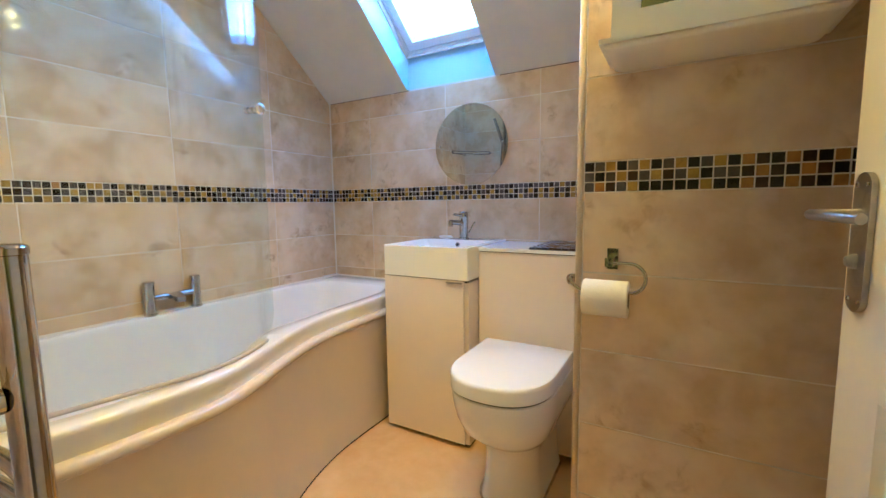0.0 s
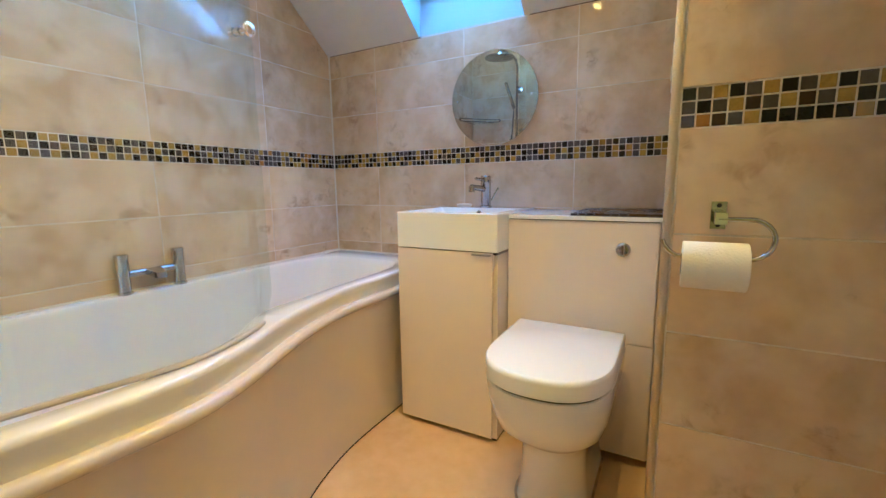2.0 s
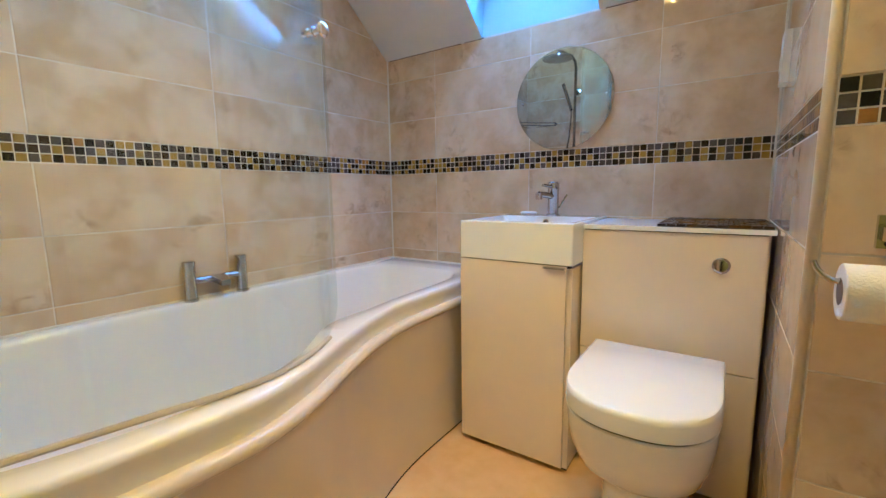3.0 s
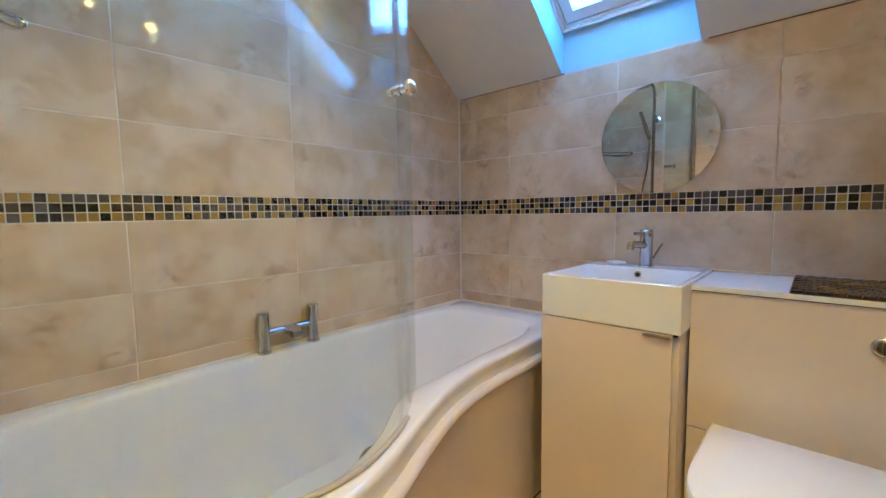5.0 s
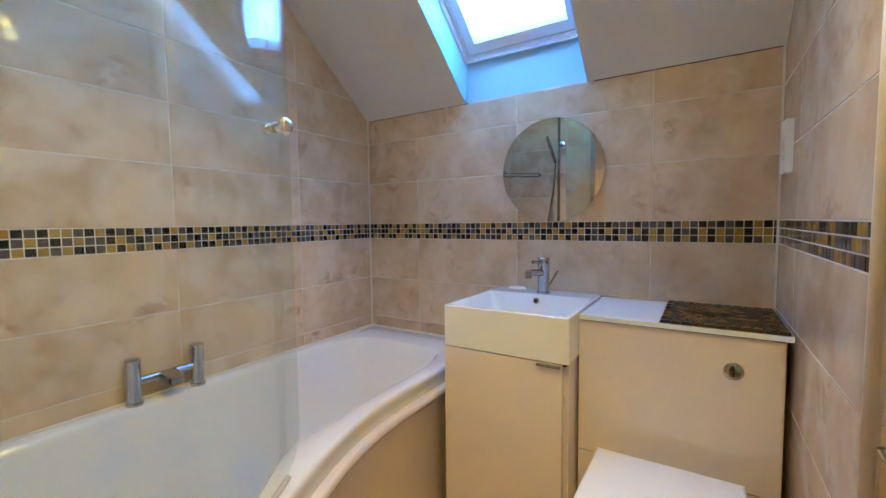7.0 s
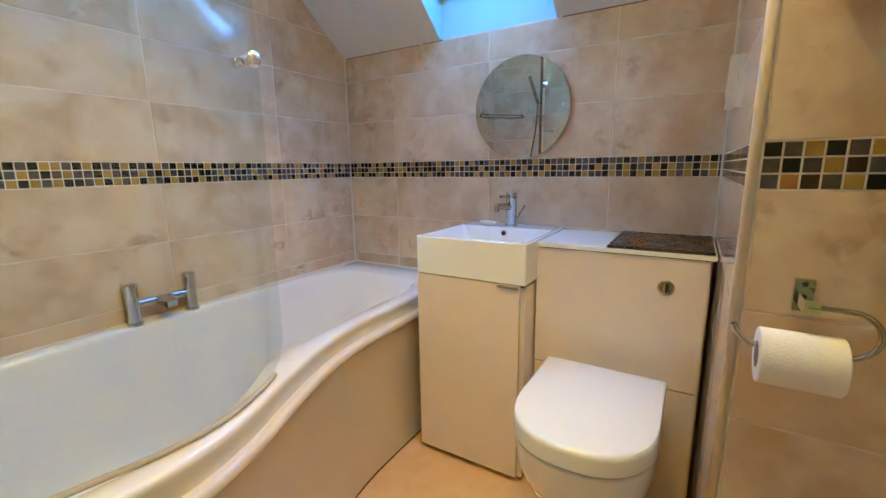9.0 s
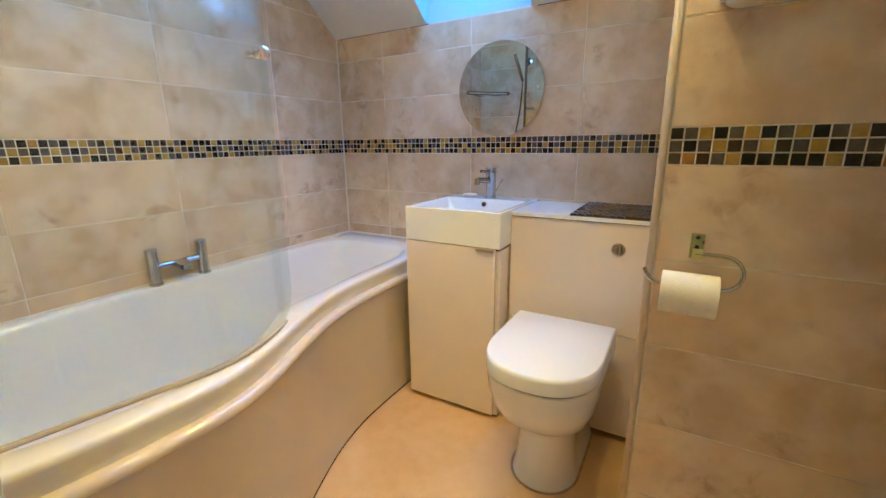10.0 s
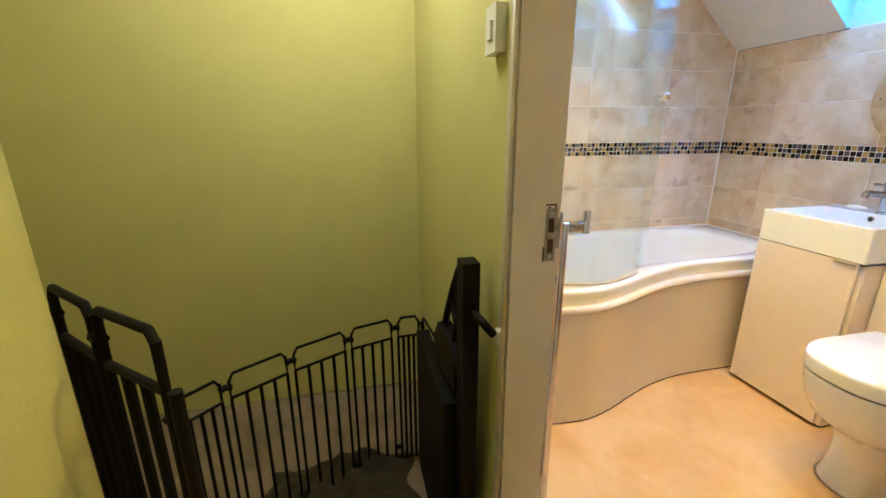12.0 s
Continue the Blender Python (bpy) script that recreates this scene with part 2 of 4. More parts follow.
def interp(table, v):
    """Smooth curve through (key, value) pairs."""
    if v <= table[0][0]:
        return table[0][1]
    if v >= table[-1][0]:
        return table[-1][1]
    k = max(i for i in range(len(table) - 1) if table[i][0] <= v)
    def slope(i):
        if i <= 0 or i >= len(table) - 1:
            return 0.0
        return (table[i + 1][1] - table[i - 1][1]) / (table[i + 1][0] - table[i - 1][0])
    h = table[k + 1][0] - table[k][0]
    s = (v - table[k][0]) / h
    return ((2 * s**3 - 3 * s**2 + 1) * table[k][1] + (s**3 - 2 * s**2 + s) * h * slope(k)
            + (-2 * s**3 + 3 * s**2) * table[k + 1][1] + (s**3 - s**2) * h * slope(k + 1))


# ---- sizes of the place ----
XL, YB, YF = -1.90, 1.995, 0.127         # tiled faces: bath wall, end wall, door wall
XS, YP, XR = -0.256, 1.15, 0.42          # alcove side face, paper-holder wall face, far side
JL, JR, DOOR_H = -0.44, 0.305, 2.0       # door opening
YO = 0.022                               # landing face of the door wall
EAVE, CEIL, PITCH = 1.640, 2.35, radians(39)
SX0, SX1, S0, S1, DEPTH = -1.335, -0.822, 0.103, 1.06, 0.163
TH = 0.0011                              # tile thickness


def roof(s, n, x=0.0):
    """A point s metres up the slope from the eave and n metres out of it."""
    return Vector((x, YB - s * math.cos(PITCH) + n * math.sin(PITCH), EAVE + s * math.sin(PITCH) + n * math.cos(PITCH)))


STOP = (CEIL - EAVE) / math.sin(PITCH)
YTOP = roof(STOP, 0).y


def under_roof(y):
    return CEIL if y < YTOP else EAVE + (YB - y) * math.tan(PITCH)


# ---- floor, ceilings ----
structure("floor", box((XL - 0.1, YF - 0.13, -0.1), (XR + 0.1, YB + 0.1, 0)), FLOOR, "cream marbled vinyl bathroom floor")
structure("landing_floor", box((-1.75, -2.1, -0.1), (1.5, YF - 0.134, -0.004)), CARPET, "beige carpeted landing floor")
slope = bmesh.new()
W0, W1 = XL - 0.1, XR + 0.1


def slab(s0, s1, x0, x1, n0=0.0, n1=0.22):
    prism([roof(s0, n0, x0), roof(s1, n0, x0), roof(s1, n1, x0), roof(s0, n1, x0)], (x1 - x0, 0, 0), slope)


slab(-0.12, STOP + 0.02, W0, SX0)
slab(-0.12, STOP + 0.02, SX1, W1)
slab(S1, STOP + 0.02, SX0, SX1)
structure("sloping_ceiling", slope, PLASTER, "white painted sloping ceiling around the roof window")
lip = roof(S0, DEPTH)
structure("window_reveal_sill", prism([(SX0, YB + 0.001, EAVE), (SX0, lip.y, lip.z), (SX0, lip.y + 0.15, lip.z - 0.1), (SX0, YB + 0.2, EAVE)], (SX1 - SX0, 0, 0)), REVEAL, "pale blue reveal below the roof window")
for side, x0, x1 in (("a", SX0 - 0.002, SX0 + 0.003), ("b", SX1 - 0.003, SX1 + 0.002)):
    structure("window_reveal_side", prism([roof(0.0, 0.001, x0), roof(S1, 0.001, x0), roof(S1, 0.2, x0), roof(0.02, 0.2, x0)], (x1 - x0, 0, 0)), REVEAL, "pale blue roof window reveal")
structure("ceiling", box((W0, YF - 0.1, CEIL), (W1, YTOP + 0.02, CEIL + 0.12)), PLASTER, "white flat bathroom ceiling")
structure("landing_ceiling", box((-1.75, -2.1, CEIL), (1.5, YF - 0.104, CEIL + 0.12)), PLASTER, "white landing ceiling")

# ---- walls ----
G = TH
wall_left = structure("wall_left", prism([(XL - 0.12, YF - 0.1, 0), (XL - 0.12, YB + 0.12, 0), (XL - 0.12, YB + 0.12, EAVE - 0.1), (XL - 0.12, YTOP, CEIL), (XL - 0.12, YF - 0.1, CEIL)], (0.12 - G, 0, 0)), GROUT, "tiled wall along the bath")
wall_back = structure("wall_back", box((XL - 0.12, YB + G, 0), (XR + 0.1, YB + 0.13, EAVE + 0.004)), GROUT, "tiled end wall under the sloping ceiling")
wall_side = structure("wall_side", prism([(XS + G, YP + 0.12, 0), (XS + G, YB + G, 0), (XS + G, YB + G, EAVE), (XS + G, YP + 0.12, under_roof(YP + 0.12))], (0.1, 0, 0)), GROUT, "tiled side wall of the toilet recess")
wall_partition = structure("wall_partition", box((XS + G, YP + G, 0), (XR + 0.1, YP + 0.12, under_roof(YP))), GROUT, "tiled partition beside the toilet")
structure("wall_right", box((XR, YF - 0.1, 0), (XR + 0.1, YP + G, CEIL)), PLASTER, "plain wall behind the door")
wf = box((XL - 0.12, YO, 0), (JL - 0.03, YF - G, CEIL))
box((JR + 0.03, YO, 0), (1.5, YF - G, CEIL), wf)
box((JL - 0.03, YO, DOOR_H + 0.03), (JR + 0.03, YF - G, CEIL), wf)
wall_front = structure("wall_front", wf, GREEN, "wall with the door opening, green on the landing side")
wall_front_tiled = structure("wall_front_lining", box((XL, YF - G + 0.0005, 0), (JL - 0.03, YF - G + 0.002, CEIL)), GROUT, "tiled inner side of the door wall")
structure("landing_wall_end", box((-1.60, -2.1, 0), (-1.50, YO, CEIL)), GREEN, "lime green landing wall")
structure("landing_wall_near", box((-0.353, -2.1, 0), (1.5, -0.70, CEIL)), GREEN, "lime green wall corner beside the stair gate")
structure("landing_wall_far", box((-1.50, -2.1, 0), (-0.353, -2.0, CEIL)), GREEN, "lime green wall")
structure("landing_wall_right", box((1.4, -0.70, 0), (1.5, YO, CEIL)), GREEN, "lime green wall")

# corner trims and sealant
structure("trim", cyl((XS + 0.0025, YP + 0.004, 0), (XS + 0.0025, YP + 0.004, under_roof(YP)), 0.0085), TRIM, "cream rounded trim on the tiled corner").data.shade_smooth()
structure("sealant", box((XL + 0.0005, YB - 0.006, 0.60), (XL + 0.006, YB - 0.0005, EAVE), None), SEAL, "thin white sealant in the corner")
structure("sealant", box((XS - 0.006, YB - 0.006, 0.86), (XS - 0.0005, YB - 0.0005, EAVE), None), SEAL, "thin white sealant in the corner")

structure("sealant", box((XL + 0.0005, YF + 0.01, 0.601), (XL + 0.007, YB - 0.007, 0.608)), SEAL, "white sealant bead along the bath rim", bevel=0.002)
structure("sealant", box((XL + 0.0075, YB - 0.007, 0.601), (-1.245, YB - 0.0005, 0.608)), SEAL, "white sealant bead along the bath rim", bevel=0.002)

# ragged dark line where the tiles meet the slope
rg = random.Random(11)
line_ = bmesh.new()
x = SX1 + 0.02
while x < XS - 0.02:
    w = rg.uniform(0.01, 0.05)
    t = rg.uniform(0.0006, 0.0018)
    if rg.random() < 0.97:
        box((x, YB - 0.0012, EAVE - 0.001 - t), (x + w, YB + 0.001, EAVE + 0.004), line_)
    x += w
x = XL + 0.01
while x < SX0 - 0.02:
    w = rg.uniform(0.01, 0.04)
    if rg.random() < 0.9:
        box((x, YB - 0.0010, EAVE - 0.001 - rg.uniform(0.0004, 0.0012)), (x + w, YB + 0.001, EAVE + 0.004), line_)
    x += w
structure("ceiling_joint", line_, mat("brown_joint", (0.10, 0.05, 0.025), 0.8), "ragged brown joint under the sloping ceiling")

# door lining and architrave
dl = box((JL - 0.03, YO - 0.002, 0), (JL, YF + 0.002, DOOR_H))
box((JR, YO - 0.002, 0), (JR + 0.03, YF + 0.002, DOOR_H), dl)
box((JL - 0.03, YO - 0.002, DOOR_H), (JR + 0.03, YF + 0.002, DOOR_H + 0.03), dl)
structure("door_lining", dl, PAINT, "cream painted door lining", bevel=0.002)
st = box((JL - 0.001, YO + 0.004, 0), (JL + 0.009, YO + 0.041, DOOR_H - 0.009))
box((JR - 0.009, YO + 0.004, 0), (JR + 0.001, YO + 0.041, DOOR_H - 0.009), st)
structure("door_stop", st, PAINT, "cream painted door stop", bevel=0.003)
structure("architrave", cyl((JL - 0.004, YO - 0.001, 0), (JL - 0.004, YO - 0.001, DOOR_H), 0.006), PAINT, "thin cream bead beside the opening").data.shade_smooth()

# ---- roof window ----
win = tagged(new("window_1"), "white framed roof window with bright sky beyond", kind="structure")


def wbox(x0, x1, s0, s1, n0, n1, bm):
    return prism([roof(s0, n0, x0), roof(s1, n0, x0), roof(s1, n1, x0), roof(s0, n1, x0)], (x1 - x0, 0, 0), bm)


def ring(x0, x1, s0, s1, w, n0, n1, wb=None):
    bm = bmesh.new()
    wb = wb or w
    wbox(x0, x0 + w, s0, s1, n0, n1, bm)
    wbox(x1 - w, x1, s0, s1, n0, n1, bm)
    wbox(x0 + w, x1 - w, s0, s0 + wb, n0, n1, bm)
    wbox(x0 + w, x1 - w, s1 - w, s1, n0, n1, bm)
    return bm


part("window_frame", ring(SX0, SX1, S0, S1, 0.02, DEPTH - 0.012, DEPTH + 0.08), WINDOWPAINT, win)
part("lining_trim", ring(SX0 + 0.0035, SX1 - 0.0035, S0 + 0.002, S1, 0.006, DEPTH - 0.036, DEPTH - 0.014), WINDOWPAINT, win, "white lining edge under the frame")
part("window_gasket", ring(SX0 + 0.02, SX1 - 0.02, S0 + 0.02, S1 - 0.02, 0.006, DEPTH + 0.004, DEPTH + 0.05), DARK, win, "dark rubber gasket line")
part("window_sash", ring(SX0 + 0.024, SX1 - 0.024, S0 + 0.026, S1 - 0.024, 0.042, DEPTH - 0.012, DEPTH + 0.07), WINDOWPAINT, win)
pane = part("pane", wbox(SX0 + 0.066, SX1 - 0.066, S0 + 0.066, S1 - 0.066, DEPTH + 0.040, DEPTH + 0.044, bmesh.new()), PANE, win, "roof window glass, tinted to shift the sky light")
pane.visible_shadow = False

# ---- bath ----
FRONT = [(0.0, -1.165), (0.20, -1.112), (0.36, -1.065), (0.52, -1.045), (0.66, -1.040), (0.80, -1.078), (0.945, -1.140), (1.12, -1.202), (1.31, -1.236), (1.60, -1.240), (2.0, -1.240)]
RIM = 0.602


def front(y):
    return interp(FRONT, y)


def bath_outline(gap_left, gap_front, gap_near, gap_far, corner, n=240):
    """Rounded outline inside the tub's footprint."""
    x0, y0, y1 = XL + gap_left, YF + gap_near, YB - gap_far
    pts = []
    for k in range(n):
        side, t = divmod(k * 4 / n, 1.0)
        w = 2 * t - 1
        u, v = ((1, w), (-w, 1), (-1, -w), (w, -1))[int(side)]
        r = (abs(u) ** corner + abs(v) ** corner) ** (-1.0 / corner)
        u, v = u * r, v * r
        y = (y0 + y1) / 2 + v * (y1 - y0) / 2
        wide = 0.045 * math.exp(-(((y - 1.0) / 0.13) ** 2)) if gap_front > 0.05 else 0.0
        xf = front(y) - gap_front - wide
        x = (x0 + xf) / 2 + u * (xf - x0) / 2
        pts.append((x, y))
    return pts


bath = thing("bath", "white P-shaped shower bath with curved cream panel, along tiled wall", "bath")
rings = []
for z, gl, gf, gn, gfar, c in ((0.533, 0.002, 0.012, 0.002, 0.002, 40), (0.545, 0.002, 0.012, 0.002, 0.002, 40), (0.570, 0.002, 0.009, 0.002, 0.002, 40), (0.586, 0.002, 0.005, 0.002, 0.002, 40), (0.595, 0.003, 0.006, 0.003, 0.003, 40), (0.6003, 0.005, 0.0105, 0.005, 0.005, 38), (RIM, 0.006, 0.017, 0.008, 0.008, 36),
                               (RIM, 0.048, 0.060, 0.05, 0.165, 6), (RIM - 0.003, 0.052, 0.064, 0.054, 0.171, 6), (0.588, 0.056, 0.070, 0.058, 0.178, 5.8), (0.55, 0.064, 0.084, 0.07, 0.215, 6),
                               (0.40, 0.085, 0.115, 0.10, 0.27, 5.5), (0.25, 0.115, 0.150, 0.14, 0.36, 5), (0.195, 0.16, 0.19, 0.20, 0.44, 4.5), (0.18, 0.24, 0.26, 0.30, 0.56, 4)):
    rings.append([(x, y, z) for x, y in bath_outline(gl, gf, gn, gfar, c)])
part("tub", loft(rings, cap_first=False), ACRYLIC, bath, smooth=True)
pan = bmesh.new()
ys = [YF + 0.004 + (YB - YF - 0.008) * k / 90 for k in range(91)]
prof = [(-0.020, 0.006), (0.0, 0.006), (0.001, 0.500), (0.003, 0.506), (0.009, 0.509), (0.013, 0.514), (0.014, 0.522), (0.012, 0.530), (0.007, 0.535), (0.0, 0.5375), (-0.020, 0.538)]
cols = []
for y in ys:
    d = (front(y + 0.01) - front(y - 0.01)) / 0.02
    nn = Vector((1, -d, 0)).normalized()
    cols.append([pan.verts.new((front(y) + nn.x * o, min(max(y + nn.y * o, YF + 0.002), YB - 0.002), z)) for o, z in prof])
for a, b in zip(cols, cols[1:]):
    for k in range(len(prof)):
        j = (k + 1) % len(prof)
        pan.faces.new((a[k], a[j], b[j], b[k]))
pan.faces.new(cols[0])
pan.faces.new(list(reversed(cols[-1])))
part("bath_panel", pan, PANEL, bath, "smooth curved cream-white panel", smooth=True)
# solid dark tube paints the shade line along the panel's foot
part("foot_shade_line", tube([(front(y) - 0.001, y, 0.003) for y in ys[1:-1]], 0.0035, 6), DARK, bath, "thin dark strip painting the shade under the panel", smooth=True)
part("corner_upstand", prism([(XL + 0.008, 1.86, RIM - 0.001), (XL + 0.008, 1.875, RIM + 0.011), (XL + 0.008, YB - 0.009, RIM + 0.011), (XL + 0.008, YB - 0.009, RIM - 0.001)], (0.010, 0, 0)), ACRYLIC, bath, "small raised upstand in the corner of the rim", bevel=0.002)
part("waste", lathe([(0.0, 0), (0.03, 0.001), (0.034, 0.004), (0.02, 0.006), (0.0, 0.006)][1:], (-1.50, 0.62, 0.180), n=24), CHROME, bath, "chrome waste", smooth=True)
part("overflow", lathe([(0.034, 0), (0.034, 0.012), (0.028, 0.020), (0.01, 0.022)], (-1.252, 0.885, 0.485), (-1, 0.25, 0.2), n=24), CHROME, bath, "round chrome overflow cover", smooth=True)

tap = thing("bath_tap", "chrome bath filler with two upright pillars, standing on the bath rim", "tap", at=(-1.868, 0, RIM))
for y in (0.915, 1.098):
    pb = lathe([(0.023, 0.0), (0.023, 0.008), (0.0195, 0.010), (0.0195, 0.090), (0.0205, 0.092), (0.0205, 0.126), (0.0215, 0.128), (0.0215, 0.136), (0.018, 0.139)], (0, y, 0), n=28)
    part("pillar", pb, CHROME, tap, smooth=True)
for y0, y1 in ((0.930, 0.984), (1.028, 1.083)):
    part("bridge", cyl((0, y0, 0.068), (0, y1, 0.068), 0.0125), CHROME, tap, smooth=True)
sp = bmesh.new()
prism([(-0.014, 0.982, 0.056), (0.020, 0.982, 0.056), (0.062, 0.990, 0.046), (0.062, 1.022, 0.046), (0.020, 1.030, 0.056), (-0.014, 1.030, 0.056)], (0, 0, 0.020), sp)
part("spout", sp, CHROME, tap, bevel=0.004)

# curved glass bath screen
screen = thing("shower_screen", "curved clear glass screen with chrome knob, standing on bath rim", "shower screen")
gp = []
SCREEN = [(0.10, -1.205), (0.30, -1.165), (0.44, -1.135), (0.54, -1.112), (0.62, -1.094), (0.70, -1.088), (0.77, -1.100), (0.86, -1.134), (0.96, -1.180)]
SY0, SY1 = YF + 0.012, 0.957
SCREEN_TOP = 2.0
for k in range(41):
    y = SY0 + (SY1 - SY0) * k / 40
    gp.append((interp(SCREEN, y), y))
gb = bmesh.new()
inner, outer = [], []
for k, (x, y) in enumerate(gp):
    low = RIM + 0.014
    left = SY1 - y
    if left < 0.06:
        low += 0.06 - math.sqrt(max(0.06**2 - (0.06 - left) ** 2, 0))
    for store, o in ((inner, -0.003), (outer, 0.003)):
        store.append((gb.verts.new((x + o, y, low)), gb.verts.new((x + o, y, SCREEN_TOP))))
for k in range(len(gp) - 1):
    gb.faces.new((outer[k][0], outer[k + 1][0], outer[k + 1][1], outer[k][1]))
    gb.faces.new((inner[k + 1][0], inner[k][0], inner[k][1], inner[k + 1][1]))
    gb.faces.new((inner[k][0], inner[k + 1][0], outer[k + 1][0], outer[k][0]))
    gb.faces.new((inner[k + 1][1], inner[k][1], outer[k][1], outer[k + 1][1]))
gb.faces.new((inner[-1][0], inner[-1][1], outer[-1][1], outer[-1][0]))
gb.faces.new((inner[0][1], inner[0][0], outer[0][0], outer[0][1]))
gl = part("glass", gb, GLASS, screen, "clear curved glass", smooth=True)
gl.visible_shadow = False
sb = bmesh.new()
tube([(x, y, RIM + 0.007) for x, y in gp[:-2]], 0.006, 8, sb)
part("seal_strip", sb, mat("grey_seal", (0.48, 0.44, 0.38), 0.35), screen, "grey rubber strip along the lower edge", smooth=True)
part("wall_profile", box((gp[0][0] - 0.014, YF + 0.0005, RIM + 0.004), (gp[0][0] + 0.014, YF + 0.026, SCREEN_TOP)), CHROME, screen, bevel=0.002)
kx, ky = gp[-2][0], gp[-2][1] - 0.02
kn = lathe([(0.008, -0.030), (0.0105, -0.028), (0.0105, -0.017), (0.008, -0.016), (0.008, -0.004), (0.0115, -0.003), (0.0115, 0.003), (0.0085, 0.004), (0.0085, 0.024), (0.0155, 0.026), (0.0170, 0.029), (0.0150, 0.033), (0.0100, 0.0355), (0.003, 0.0365)], (kx + 0.010, ky, 1.322), (1, 0.1, 0), n=24)
part("knob", kn, POLISHED, screen, "small chrome knob", smooth=True)

# shower riser, head and baskets on the door wall
rs = thing("shower_set", "chrome riser shower with hand shower and round rose, on tiled wall", "shower")
part("riser", tube([(-1.46, YF + 0.055, 0.95), (-1.46, YF + 0.055, 1.94), (-1.462, YF + 0.08, 1.985), (-1.47, YF + 0.13, 2.005), (-1.50, YF + 0.28, 2.01), (-1.51, YF + 0.33, 2.00), (-1.51, YF + 0.34, 1.975)], 0.011), CHROME, rs, smooth=True)
part("rose", lathe([(0.02, 0.03), (0.03, 0.012), (0.115, 0.008), (0.115, 0.0), (0.105, -0.002)][::-1], (-1.51, YF + 0.34, 1.945), n=32), CHROME, rs, "round chrome overhead rose", smooth=True)
for z in (1.76, 1.02):
    part("bracket", lathe([(0.028, 0.0), (0.028, 0.012), (0.014, 0.016), (0.014, 0.05)], (-1.455, YF + 0.001, z), (0, 1, 0), n=20), CHROME, rs, smooth=True)
part("mixer_bar", cyl((-1.60, YF + 0.05, 0.95), (-1.32, YF + 0.05, 0.95), 0.024), CHROME, rs, smooth=True)
part("hand_shower", tube([(-1.48, YF + 0.075, 1.60), (-1.51, YF + 0.10, 1.71), (-1.54, YF + 0.12, 1.81)], 0.013), CHROME, rs, smooth=True)
part("hose", tube([(-1.48, YF + 0.075, 1.60), (-1.495, YF + 0.07, 1.40), (-1.54, YF + 0.065, 1.15), (-1.55, YF + 0.06, 0.90), (-1.52, YF + 0.06, 0.78), (-1.48, YF + 0.055, 0.82), (-1.47, YF + 0.055, 0.94)], 0.006, 8), CHROME, rs, "flexible metal hose", smooth=True)


# wire shelf across the corner of the shower
cs = thing("corner_shelf", "chrome wire corner shelf with curved front, in the tiled shower corner", "shower shelf")
SWX, SWY, SHZ = 0.262, 0.272, 1.53
bow = [(XL + 0.004 + SWX * math.sin(a) ** 2.4, YF + 0.004 + SWY * math.cos(a) ** 2.4) for a in [math.pi / 2 * k / 16 for k in range(17)]]
for z, nm in ((SHZ, "top_rail"), (SHZ - 0.022, "lower_rail")):
    part(nm, tube([(x, y, z) for x, y in bow], 0.004, 8), CHROME, cs, smooth=True)
wires = bmesh.new()
for k in range(2, 15, 2):
    x, y = bow[k]
    tube([(x, y, SHZ - 0.022), (XL + 0.006 + (x - XL) * 0.5, YF + 0.006, SHZ - 0.022)], 0.0018, 6, wires)
part("shelf_wires", wires, CHROME, cs, "thin floor wires")
for x, y in (bow[0], bow[-1]):
    part("wall_plate", lathe([(0.011, -0.003), (0.011, 0.004), (0.006, 0.006)], (max(x, XL + 0.004), max(y, YF + 0.004), SHZ - 0.011), (1, 0, 0) if x < XL + 0.01 else (0, 1, 0), n=16), CHROME, cs, smooth=True)

# ---- basin unit ----
vanity = thing("basin_unit", "gloss white single-door basin unit, beside the toilet unit", "bathroom cabinet")
VX0, VX1, VY = -1.177, -0.783, 1.550
part("body", box((VX0 + 0.004, VY + 0.022, 0.012), (VX1 + 0.014, YB - 0.002, 0.712)), UNIT, vanity, bevel=0.001)
door_v = part("door", box((VX0, VY, 0.022), (VX1, VY + 0.0115, 0.7195)), UNIT, vanity, "flat gloss white door", bevel=0.0015)
part("edge_handle", box((-0.856, VY - 0.012, 0.7105), (-0.786, VY + 0.004, 0.7165)), BRUSHED, door_v, "small steel edge pull", bevel=0.001)
part("plinth", box((VX0 + 0.012, VY + 0.03, 0.0), (VX1 + 0.010, YB - 0.01, 0.011)), DARK, vanity)

# dark box painted in as shade between door and basin
part("gap_shade_strip", box((VX0 + 0.004, VY + 0.012, 0.7125), (VX1 + 0.010, VY + 0.030, 0.7235)), DARK, vanity, "dark strip painting the shade under the basin")

basin = thing("basin", "square white ceramic basin with a shallow bowl, on the basin unit", "basin")
BX0, BX1, BZ0, BZ1 = VX0 - 0.001, -0.763, 0.724, 0.859
by0, by1 = VY - 0.002, YB - 0.012


def rrect(x0, x1, y0, y1, r, z, n=8):
    pts = []
    for cx, cy, a0 in ((x1 - r, y1 - r, 0), (x0 + r, y1 - r, 90), (x0 + r, y0 + r, 180), (x1 - r, y0 + r, 270)):
        for k in range(n):
            a = radians(a0 + 90 * k / (n - 1))
            pts.append((cx + r * math.cos(a), cy + r * math.sin(a), z))
    return pts


